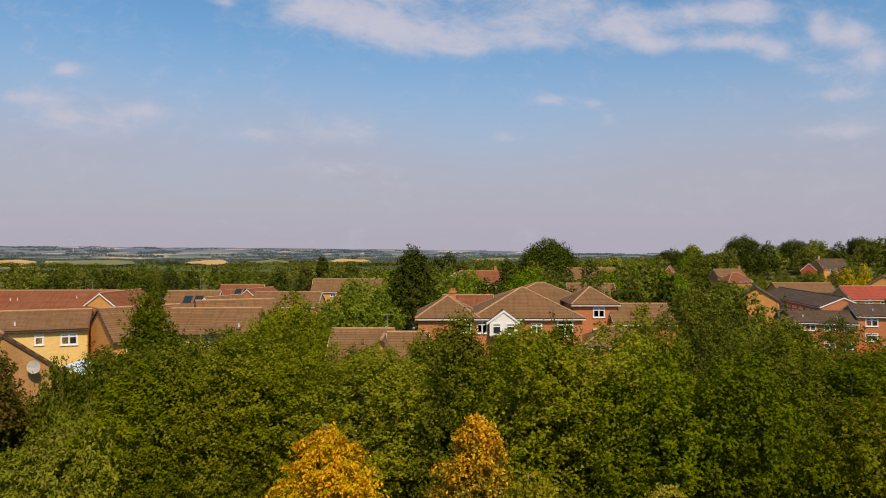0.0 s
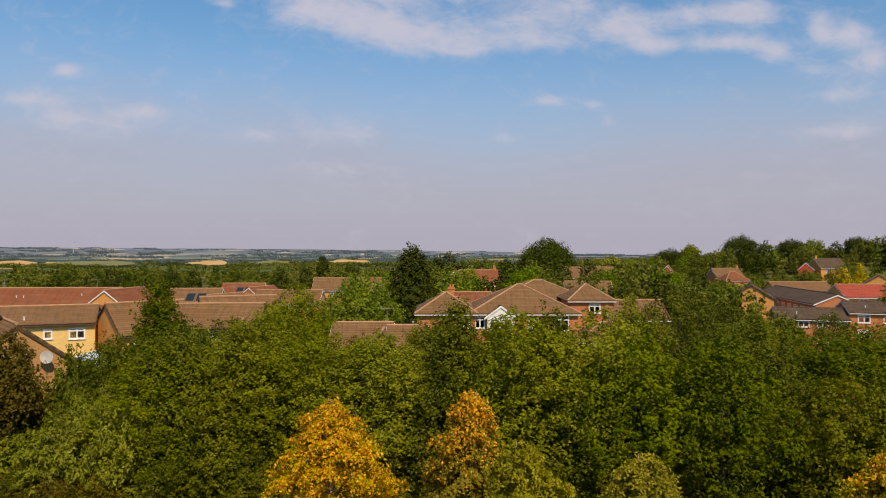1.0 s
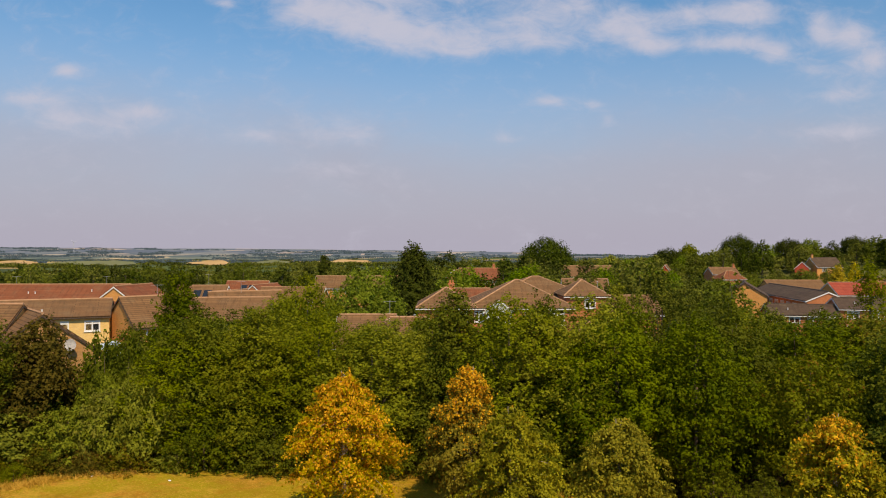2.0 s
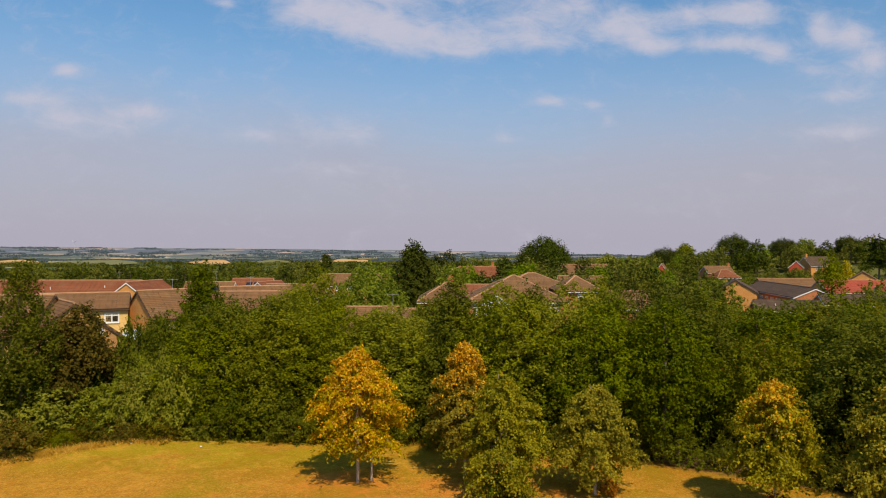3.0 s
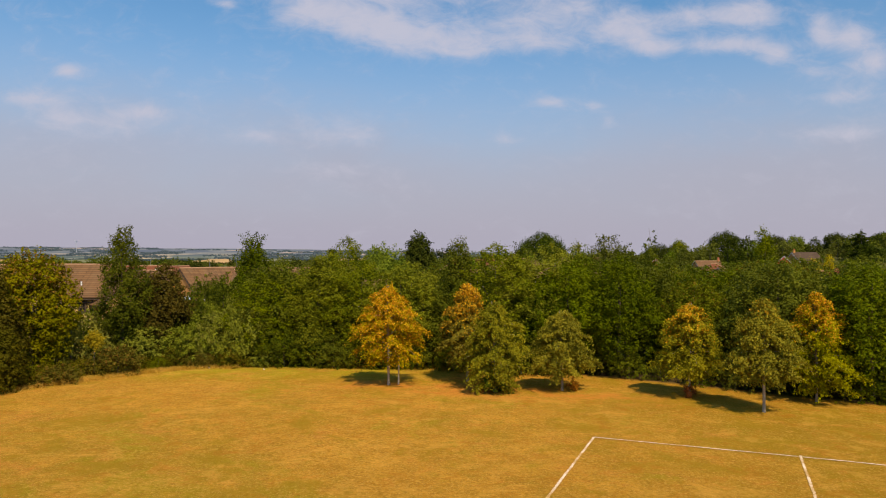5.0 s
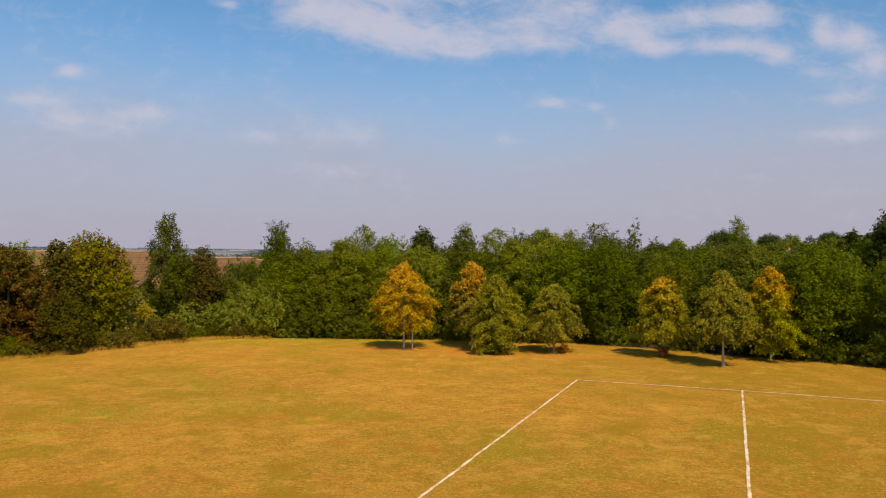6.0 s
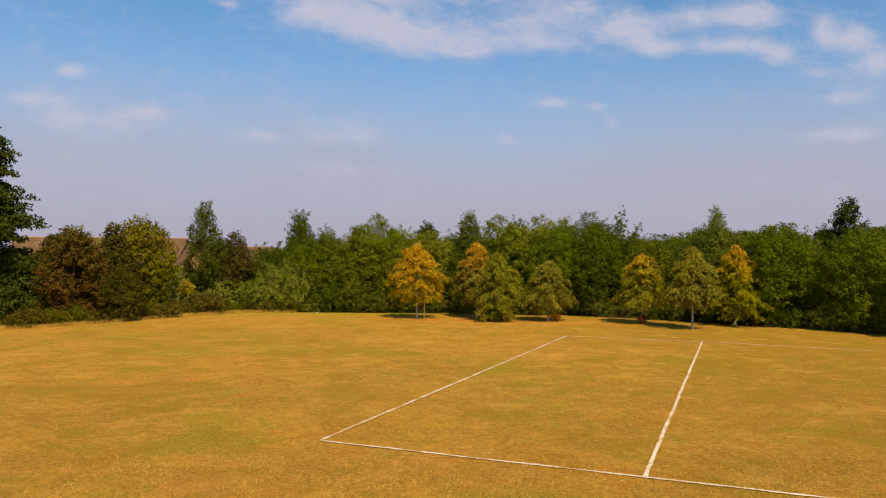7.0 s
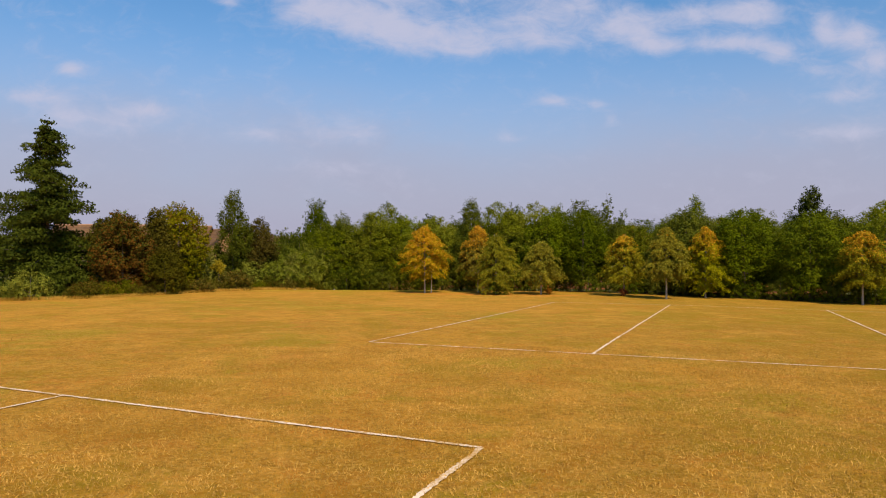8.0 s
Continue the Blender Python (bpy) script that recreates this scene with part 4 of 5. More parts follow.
    for vx, vs in vents:
        zz = eaves + rise * (1 - vs)
        part("vent_pipe", add_tube(bmesh.new(), ((vx, -hd * vs, zz), (vx, -hd * vs, zz + 0.45), (vx, -hd * vs, zz + 0.5)), (0.07, 0.07, 0.12), 8), WHITE, ob, "white roof vent")
    if solar:
        for sx in (-1.1, 0.6):
            pb = bmesh.new()
            slab(pb, [(sx + a, -hd * s, eaves + rise * (1 - s) + 0.17) for a, s in ((0, 0.7), (1.3, 0.7), (1.3, 0.3), (0, 0.3))], 0.04)
            part("roof_window", pb, GLASS, rf)
    return ob



def storey(n, gap, high=4.25, wide=1.3, tall=1.05, side="s", start=None):
    a0 = -(n - 1) * gap / 2 if start is None else start
    return [(side, a0 + i * gap, high, wide, tall) for i in range(n)]


# yellow and brown houses below the slope
house("yellow brick terrace with a brown tiled roof", -40.4, 66.8, 22, 13.6, 8.0, 5.95, 1.3, BRICK_YELLOW, ROOF_BROWN, z=-2.7, trim=DARK_TRIM,
      windows=[("s", 5.3, 5.0, 1.4, 1.05), ("s", 2.9, 5.05, 0.75, 0.95), ("s", -2, 5.0, 1.4, 1.05), ("s", -5, 5.0, 0.75, 0.95)], vents=((0.9, 0.82),))
house("brown tiled house with an orange brick gable", -28.9, 68.3, 44, 7.5, 7.5, 4.8, 2.5, BRICK_BROWN, ROOF_BROWN, z=-2.4, windows=storey(2, 4), trim=DARK_TRIM)
house("yellow brick terrace with a brown tiled roof", -22.0, 69.8, 6.0, 8.4, 8.0, 5.0, 1.9, BRICK_YELLOW, ROOF_BROWN, z=-2.3, windows=storey(3, 2.6, 4.3), trim=DARK_TRIM, vents=((2.6, 0.8),))
house("brown tiled house among gardens", -23.6, 81.5, 24, 8.5, 8.0, 5.0, 2.4, BRICK_BROWN, ROOF_BROWN, z=-2.8, windows=storey(3, 3), trim=DARK_TRIM)
house("long terrace with red tiled roof", -59.0, 103, 2, 24, 8.5, 5.0, 2.6, BRICK_BROWN, ROOF_RED, z=-3.2, windows=storey(8, 2.8), vents=((-2, 0.5), (-1, 0.5), (7, 0.4)))
house("red roofed house with a pale brick gable", -46.8, 104, 78, 9, 7.5, 4.9, 2.6, BRICK_BROWN, ROOF_RED, z=-3.2, windows=storey(1, 2, 4.2, side="w"))
house("brown roofed house with two roof windows", -41, 118, 3, 8.5, 8, 5.0, 2.7, BRICK_BROWN, ROOF_BROWN, z=-4.2, windows=storey(3, 2.8), solar=True)
house("brown roofed house with a brick gable", -35.0, 114, 65, 8, 7, 4.8, 2.3, BRICK_BROWN, ROOF_BROWN, z=-4.2)
house("red roofed house with solar panels", -42.5, 152, 0, 9, 8, 5.0, 3.0, BRICK_RED, ROOF_RED, z=-5.2, windows=storey(3, 2.8), solar=True)
house("red roofed house among gardens", -37.5, 147, 70, 9, 7, 5.0, 2.6, BRICK_RED, ROOF_RED, z=-5.2)
house("brown roofed terrace among gardens", -28.0, 130, -2, 12, 8, 4.6, 2.2, BRICK_BROWN, ROOF_BROWN, z=-4.2, windows=storey(4, 2.8))
dish_house = house("brown brick house with a satellite dish on its gable", -29.9, 47.15, -50, 10, 7.0, 5.0, 2.7, BRICK_DULL, ROOF_BROWN, z=-2.4, windows=storey(2, 4), trim=DARK_TRIM)
house("yellow brick house with a brown tiled roof", -40.5, 42.5, 4, 11, 8.0, 5.1, 2.8, BRICK_YELLOW, ROOF_BROWN, z=-2.2, windows=storey(3, 3), trim=DARK_TRIM)
house("yellow brick house with dark window frames", -34.2, 46.0, 2, 9, 7.6, 5.0, 2.5, BRICK_YELLOW, ROOF_BROWN, z=-1.8, windows=[("s", 2.9, 4.2, 1.3, 1.1), ("s", -0.5, 4.2, 1.3, 1.1)], trim=DARK_TRIM, frames=DARK_TRIM, vents=((2.0, 0.7),))

# satellite dish on the gable
dish = thing("satellite_dish", Matrix.Translation((-25.25, 44.28, 3.25)) @ Matrix.Rotation(radians(18), 4, "Z"), "white satellite dish on a brick gable", "satellite dish")
bm = bmesh.new()
rings = [[bm.verts.new((r * math.cos(t) * 0.9, -0.28 - 0.35 * r * r, r * math.sin(t))) for t in (2 * math.pi * i / 20 for i in range(20))] for r in (0.08, 0.2, 0.33, 0.42)]
for a, b in zip(rings, rings[1:]):
    for i in range(20):
        bm.faces.new((a[i], a[(i + 1) % 20], b[(i + 1) % 20], b[i]))
bm.faces.new(rings[0])
bmesh.ops.solidify(bm, geom=bm.faces[:], thickness=0.02)
part("reflector", bm, WHITE, dish)
part("bracket", add_tube(bmesh.new(), ((0, -0.3, 0), (0, 0.0, -0.15), (0, 0.15, -0.15)), (0.025, 0.025, 0.025), 6), LEAD, dish)
part("feed_arm", add_tube(bmesh.new(), ((0, -0.3, -0.38), (0, -0.75, -0.15)), (0.015, 0.03), 6), LEAD, dish)

# blue and white sheeted canopy in the garden
canopy = thing("garden_canopy", Matrix.Translation((-25.6, 50, -2.6)), "blue and white sheeted garden canopy", "canopy")
bm = bmesh.new()
for a, b in (((-1.4, 4.3), (0, 5.2)), ((0, 5.2), (1.4, 4.3))):
    slab(bm, ((a[0], -1.6, a[1]), (b[0], -1.6, b[1]), (b[0], 1.6, b[1]), (a[0], 1.6, a[1])), 0.03)
part("sheet", bm, PLASTIC, canopy)
for x in (-1.35, 1.35):
    for y in (-1.5, 1.5):
        part("leg", add_tube(bmesh.new(), ((x, y, 0), (x, y, 4.3)), (0.04, 0.04), 6), WHITE, canopy)

# brown tiled garages before the large building
house("low brown tiled garden outbuilding", -6.6, 59.0, 0, 5.0, 6.5, 3.6, 2.2, BRICK_BROWN, ROOF_BROWN, z=-2.0, name="outbuilding")
house("low brown tiled outbuilding with a brick gable", -2.75, 56.6, 0, 3.1, 6.0, 3.7, 2.1, BRICK_BROWN, ROOF_BROWN, z=-2.0, name="outbuilding")
house("narrow brick gable between two outbuildings", -4.65, 55.3, 90, 3.0, 0.9, 5.0, 0.6, BRICK_BROWN, ROOF_BROWN, z=-2.0, name="outbuilding", trim=DARK_TRIM)

# large brick building with hipped roofs
BIG = -2.3
house("red brick wing with a hipped roof and chimney", 0.5, 79.0, 0, 6.2, 8.4, 5.6, 1.9, BRICK_RED, ROOF_BROWN, True, [("s", 1.9, 4.6, 1.2, 1.2)], (0.6, 1.0), BIG, name="building_wing")
main = house("large red brick building with hipped brown roofs", 8.9, 80.5, 0, 11.4, 11.0, 5.6, 2.7, BRICK_RED, ROOF_BROWN, True,
             [("s", -4.8, 4.6, 1.1, 1.3), ("s", 0.9, 4.5, 1.2, 1.1), ("s", 3.9, 4.5, 1.7, 1.7)], None, BIG, name="building")
house("red brick rear wing with a hipped roof", 13.2, 97, 0, 15, 14, 5.3, 2.8, BRICK_RED, ROOF_BROWN, True, z=BIG, name="building_wing")
house("red brick wing with a hipped roof and white windows", 18.0, 88.0, 0, 5.2, 7.0, 6.3, 1.7, BRICK_RED, ROOF_BROWN, True, [("s", 0.4, 5.3, 1.4, 1.2), ("s", 0.4, 2.9, 1.4, 1.0)], None, BIG, name="building_wing")
house("low brown roofed brick wing", 23.3, 86, 0, 7.0, 7.0, 4.2, 1.9, BRICK_RED, ROOF_BROWN, z=BIG, name="building_wing")
house("low red brick wing with a hipped roof", 18.6, 77, 0, 8.0, 6.0, 2.7, 1.6, BRICK_RED, ROOF_BROWN, True, [("s", 0, 2.2, 1.4, 1.1)], None, BIG, name="building_wing")
house("red roofed house behind the large building", 3.5, 101, 0, 7, 8, 5.0, 2.6, BRICK_RED, ROOF_RED, z=-3.7, name="house")
# white gabled bay on its front
bay = thing("gabled_bay", Matrix.Translation((6.3, 75.0, BIG)), "white boarded gable over a pair of windows", "bay")
bm = bmesh.new()
prof = [(-1.45, 3.75), (1.45, 3.75), (1.45, 5.3), (0, 6.35), (-1.45, 5.3)]
f = [bm.verts.new((x, -0.70, z)) for x, z in prof]
g = [bm.verts.new((x, 1.9, z)) for x, z in prof]
bm.faces.new(f), bm.faces.new(list(reversed(g)))
for i in range(5):
    bm.faces.new((f[i], g[i], g[(i + 1) % 5], f[(i + 1) % 5]))
bmesh.ops.recalc_face_normals(bm, faces=bm.faces)
part("wall", bm, WHITE, bay)
for s in (-1, 1):
    rb = bmesh.new()
    q = ((s * 1.75, -0.75, 5.1), (0, -0.75, 6.38), (0, 3.2, 6.38), (s * 1.75, 3.2, 5.1))
    slab(rb, q if s < 0 else (q[1], q[0], q[3], q[2]), 0.1)
    part("roof", rb, ROOF_BROWN, bay)
    bb = bmesh.new()
    bmesh.ops.convex_hull(bb, input=[bb.verts.new((x, y, z + d)) for x, z in ((s * 1.78, 5.08), (0, 6.38)) for y in (-0.8, -0.755) for d in (-0.16, 0.08)])
    part("bargeboard", bb, WHITE, bay)
    window(bay, pose(s * 0.72, -0.71, 4.5), 0.95, 1.2, 0)

# terraces and houses on the right
house("red brick terrace with white windows and a dark roof", 57.0, 110, -16, 10.0, 8, 4.85, 1.35, BRICK_RED, ROOF_GREY, z=-5.3, windows=storey(4, 2.6, 4.2, 1.6, 1.1) + storey(4, 2.6, 1.6, 1.6, 1.1), vents=((-2, 0.6), (2.5, 0.7)))
house("red brick terrace with white windows and a dark roof", 69.2, 108.2, -16, 14, 9, 5.0, 1.35, BRICK_RED, ROOF_GREY, z=-4.4, windows=storey(4, 3.4, 4.1, 1.7, 1.2) + storey(4, 3.4, 1.9, 1.7, 1.2), vents=((-4.5, 0.6), (1, 0.6)))
house("long dark roofed terrace with a white edged gable", 68.3, 134, 83, 31, 7, 5.5, 1.5, BRICK_RED, ROOF_GREY, z=-4.6, windows=storey(9, 3.2, 4.1, 2.0, 1.3, "n"))
house("orange brick house with a bright red roof", 94, 154, -2, 17, 9, 4.6, 2.4, BRICK_BROWN, ROOF_BRIGHT, z=-4.6, windows=storey(4, 3.2, 3.4, 1.8, 1.6))
house("brown brick house with a plain gable", 58.0, 133, 68, 12, 7.5, 5.2, 2.3, BRICK_BROWN, ROOF_GREY, z=-4.0, trim=DARK_TRIM)
house("brown roofed house among trees", 96, 192, -4, 15, 9, 4.6, 2.2, BRICK_BROWN, ROOF_BROWN, z=-5.5, trim=DARK_TRIM)
house("house with a bright red gable", 129.8, 254, 62, 8, 4.6, 4.4, 2.2, RENDER_RED, ROOF_GREY, z=-1.2)
house("grey roofed house with white dormers", 140.4, 260, 8, 10.4, 8, 6.2, 3.2, BRICK_BROWN, ROOF_GREY, z=-2.6, windows=storey(2, 4.4, 5.2, 2.0, 1.6), chimney=(-4.4, 0))
house("red brick house with a brown roof", 94.5, 238, 0, 9, 8, 4.6, 2.1, BRICK_RED, ROOF_BROWN, z=-3.0, chimney=(3.9, 0), windows=storey(2, 4, 3.9))
house("red brick cottage with a hipped porch", 93, 228, 10, 8, 6, 3.4, 2.4, BRICK_RED, ROOF_RED, True, z=-3.0)
house("house with a bright red gable", 83, 262, 66, 6, 3.2, 4.4, 2.2, RENDER_RED, ROOF_BROWN, z=-2.4)
house("brown brick house with gable", 112, 182, 60, 9, 8, 5.4, 2.6, BRICK_BROWN, ROOF_BROWN, z=-4.4, trim=DARK_TRIM)
house("brown roofed house among trees", 42, 204, 0, 14, 8, 5.2, 2.8, BRICK_BROWN, ROOF_BROWN, z=-3.0)
house("brown roofed house among trees", 25.5, 124, -5, 8, 8, 5.0, 2.6, BRICK_BROWN, ROOF_BROWN, z=-3.2)
house("red brick terrace with a red roof", 10, 192, 2, 11, 8, 4.8, 3.0, BRICK_RED, ROOF_RED, z=-3.2, windows=storey(4, 2.6, 4.0), chimney=(4.0, 0))
house("red brick house with gable", 4.2, 186, 72, 8, 7, 4.8, 2.8, BRICK_RED, ROOF_RED, z=-3.2)
house("brown roofed terrace among gardens", -20, 172, 3, 22, 8, 4.8, 2.6, BRICK_BROWN, ROOF_BROWN, z=-4.2, windows=storey(7, 3, 4.0))

# boarded fence below the right-hand terrace
fence = thing("fence", Matrix.Translation((57.2, 92, -3.65)), "orange stained board fence", "fence")
for i in range(40):
    part("board", box((-4 + i * 0.2, -0.012, 0), (-4 + i * 0.2 + 0.18, 0.012, 1.75)), FENCE, fence)
for z in (0.4, 1.4):
    part("rail", box((-4, 0.014, z), (4, 0.06, z + 0.08)), FENCE, fence)


def lamp_column(x, y, z0, high):
    ob = thing("lamp_column", Matrix.Translation((x, y, z0)), "slim pale lamp column", "street lamp")
    part("column", add_tube(bmesh.new(), ((0, 0, 0), (0, 0, 1.2), (0, 0, 1.25), (0, 0, high)), (0.08, 0.08, 0.05, 0.035), 8), LEAD, ob)
    part("lantern", box((-0.1, -0.35, high), (0.1, 0.15, high + 0.12), 0.03), LEAD, ob)


lamp_column(-2.6, 64, -2.2, 5.6)
lamp_column(-5.0, 63, -2.2, 5.8)
lamp_column(52.9, 86, -4.3, 3.2)
lamp_column(23.5, 104, -3.2, 8.0)

# ---- middle distance trees ----
make_tree("tree", "large bright green tree behind the outbuildings", at(-7.6, 66), LEAF_BRIGHT, 10.6, 4.3, 41, 0.3, 44, 20000, (0.26, 0.2), length=1.0, spread=0.2)
make_tree("tree", "large dark green tree behind the outbuildings", at(-5.4, 127), LEAF_DARK, 14.7, 5.6, 42, 0.0, 50, 20000, (0.42, 0.32), ovate, length=1.5, spread=0.3)
make_tree("tree", "green garden tree behind the outbuildings", at(-13.5, 63), LEAF_WOOD, 8.2, 3.4, 43, 0.3, 36, 10000, (0.26, 0.19), length=1.0, spread=0.2)
make_tree("pine_tree", "large dome-shaped dark pine", at(36, 245), LEAF_DARK, 18.6, 9.6, 44, 1.0, 60, 22000, (0.55, 0.42), dome, 0.5, length=1.6, per=14, spread=0.6, limbs=12)
hill_pine = make_tree("pine_tree", "flat-topped dark pine on the hill", at(118, 282), LEAF_DARK, 15.5, 7.5, 45, 7.0, 30, 10000, (0.45, 0.34), dome, 0.4, length=1.6, per=14, spread=0.5, up=0.1, limbs=12)
make_conifer("cedar_tree", "dark cedar with level tiers of boughs", at(137, 216), LEAF_DARK, 19.0, 7.5, 46, 11000, 8, (0.5, 0.3), 9.0, 0.55)
make_tree("poplar", "upright green poplar on the hill", at(107, 308), LEAF_WOOD, 14.0, 4.2, 47, 1.0, 36, 5000, (0.7, 0.55), column, 0.3, length=1.6, per=12, spread=0.5)
make_tree("poplar", "dark columnar tree in the valley", at(-42, 250), LEAF_DARK, 12.5, 2.3, 55, 0.5, 30, 3000, (0.6, 0.45), column, 0.3, length=1.0, per=12, spread=0.3)
make_tree("tree", "pale green rounded tree among houses", at(62, 262), LEAF_SILVER, 13.0, 6.0, 48, 0.5, 36, 5000, (0.7, 0.5), length=1.5, per=12, spread=0.5)
make_tree("tree", "yellow-green tree in a garden", at(113, 200), LEAF_YELLOW, 10.2, 2.1, 49, 0.3, 26, 3000, (0.4, 0.3), column, length=0.9, per=12, spread=0.3)
make_tree("tree", "yellow-green tree in a garden", at(119, 202), LEAF_YELLOW, 10.8, 2.9, 50, 0.3, 26, 3000, (0.4, 0.3), ovate, length=0.9, per=12, spread=0.3)
FK = dict(lump=0.3, length=1.3, per=12, spread=0.4, limbs=4)
far_kinds = [
    make_tree("garden_tree", "green tree among the houses", at(2.5, 122), LEAF_BRIGHT, 10.5, 4.4, 51, 0.0, 40, 2200, (0.6, 0.46), **FK),
    make_tree("garden_tree", "dark green tree in the tree belt", at(46, 222), LEAF_FAR, 11.0, 5.0, 52, 0.0, 40, 1600, (0.68, 0.52), **FK),
    make_tree("garden_tree", "dark tree in the tree belt", at(28, 232), LEAF_DARK, 11.5, 4.8, 53, 0.0, 40, 1600, (0.68, 0.52), ovate, **FK),
    make_tree("garden_tree", "olive green tree in the tree belt", at(70, 240), LEAF_FAR, 10.5, 5.0, 54, 0.0, 40, 1600, (0.68, 0.52), **FK),
]
for ob in far_kinds:
    ob["group"] = "trees among the houses"


def grove(count, x0, x1, y0, y1, kinds, gap, lo, hi, seed):
    r = random.Random(seed)
    for _ in range(count):
        x, y = r.uniform(x0, x1), r.uniform(y0, y1)
        if clear(x, y, gap):
            copy_thing(far_kinds[r.choice(kinds)], at(x, y, r.random() * 6.3, r.uniform(lo, hi), r.uniform(0.85, 1.15), 0.2))


r = random.Random(12)
for _ in range(16):                                            # gardens right of the building
    y = r.uniform(82, 106)
    x = y * r.uniform(0.30, 0.41)
    if clear(x, y, 3.5):
        copy_thing(shrub_kinds[r.choice((0, 3, 0))], at(x, y, r.random() * 6.3, r.uniform(1.8, 2.4), 1.0, 0.2))
for x, y, size in ((39.5, 93, 0.5), (42.6, 97, 0.56), (45.6, 98, 0.5), (48.4, 101, 0.6), (51.0, 103, 0.45)):
    copy_thing(far_kinds[3], at(x, y, x, size, 1.0, 0.2))
copy_thing(shrub_kinds[0], at(55.4, 100, 2.0, 2.15, 1.0, 0.1))
copy_thing(shrub_kinds[0], at(47.5, 98, 1.0, 1.8, 1.0, 0.1))
grove(30, 16, 62, 140, 235, (0, 1, 2, 3), 8, 0.8, 1.15, 2)
grove(34, 62, 150, 195, 245, (1, 2, 3, 3), 7, 0.45, 0.65, 3)
grove(12, -52, -20, 250, 300, (2, 1), 7, 0.6, 0.8, 18)
grove(34, -20, 34, 236, 300, (2, 2, 1), 7, 0.9, 1.12, 8)       # dark belt behind the red terrace
for x, y, size in ((143, 292, 0.75), (170, 292, 0.68), (96, 300, 0.85), (188, 290, 0.62)):
    if clear(x, y, 1.0):
        copy_thing(hill_pine, at(x, y, x, size, 1.0, 0.2))
grove(120, 62, 215, 266, 335, (1, 3, 1, 3, 2, 0), 5.5, 0.7, 1.12, 4)      # wooded hill on the right
grove(20, -12, 30, 115, 180, (0, 1, 2), 7, 0.7, 0.95, 5)
grove(190, -215, 20, 195, 275, (2, 2, 1, 3), 7, 0.6, 0.85, 6)  # belt beyond the houses
for x, y, size, k0 in ((75, 112, 0.85, 1), (80.5, 125, 0.85, 1), (122, 240, 0.62, 3), (127, 242, 0.6, 1), (134, 246, 0.48, 3), (140, 246, 0.45, 1), (147, 250, 0.5, 1), (88, 247, 0.55, 1), (80, 250, 0.6, 3),
                       (98, 205, 0.6, 3), (104, 212, 0.6, 1), (92, 214, 0.5, 1), (86, 222, 0.6, 3), (109, 222, 0.6, 1), (68, 196, 0.75, 1), (74, 206, 0.7, 2), (78, 176, 0.6, 1)):
    if clear(x, y, 2.0):
        copy_thing(far_kinds[k0], at(x, y, x, size, 1.0, 0.2))
r = random.Random(9)
for _ in range(70):                                            # gardens between the building and the hill
    u, y = r.uniform(0.19, 0.42), r.uniform(108, 215)
    x = u * y
    if clear(x, y, 5.0) and abs(x - 58) + abs(y - 128) > 14:
        high = min(11.0, 10.5 - (34 if u < 0.36 else 62) * y / 1267 + r.uniform(-1.0, 0.6) - ground_z(x, y))
        if high > 3:
            copy_thing(far_kinds[r.choice((0, 1, 3, 3, 2))], at(x, y, r.random() * 6.3, r.uniform(0.7, 1.0), 1.0, 0.2) @ Matrix.Diagonal((1, 1, high / 9.2, 1)))
grove(60, 98, 165, 222, 266, (1, 3, 3), 4.5, 0.45, 0.62, 10)     # gardens on the hill
grove(14, -60, -15, 86, 140, (0, 1), 7, 0.45, 0.65, 7)

# ---- far country ----
FIELDS = ((-0.66, -0.567, 860, 1250, True), (-0.558, -0.43, 830, 1250, False), (-0.36, -0.30, 860, 1150, True), (-0.18, -0.10, 900, 1200, True), (-0.27, -0.215, 900, 1150, False))


def curve_patch(name, u0, u1, r0, r1, lift, mat, label, category, nu=24, nr=8):
    """A stretch of farmland between two bearings and two distances, laid over the ground."""
    co = []
    for j in range(nr + 1):
        for i in range(nu + 1):
            q = u0 + (u1 - u0) * i / nu
            reach = min(1.0, 0.15 + 1.5 * i / nu) * (1 - (i / nu) ** 9) * (0.8 + 0.35 * noise.noise((q * 60, 4, 2)))
            y = r0 + (r1 - r0) * (0.25 + (j / nr - 0.25) * reach)
            y *= 1 + 0.05 * noise.noise((q * 45, j * 0.5, 1))
            co.append((q * y, y, ground_z(q * y, y) + 0.5 + (lift + 1.5) * (y - r0) / (r1 - r0)))
    me = bpy.data.meshes.new(name)
    me.from_pydata(co, [], [(j * (nu + 1) + i, j * (nu + 1) + i + 1, (j + 1) * (nu + 1) + i + 1, (j + 1) * (nu + 1) + i) for j in range(nr) for i in range(nu)])
    return tagged(part(name, me, mat), label, category, kind="structure")


STUBBLE = plain("stubble", (0.42, 0.25, 0.09), (0.58, 0.38, 0.15), 0.02, 0.4, 0.95, 0.1)
PASTURE = plain("pasture", (0.13, 0.14, 0.05), (0.20, 0.195, 0.07), 0.02, 0.4, 0.95, 0.1)
for u0, u1, r0, r1, gold in FIELDS:
    curve_patch("field", u0, u1, r0, r1, 3.0, STUBBLE if gold else PASTURE, "golden stubble field among hedges" if gold else "pale green pasture on the far slope", "field")

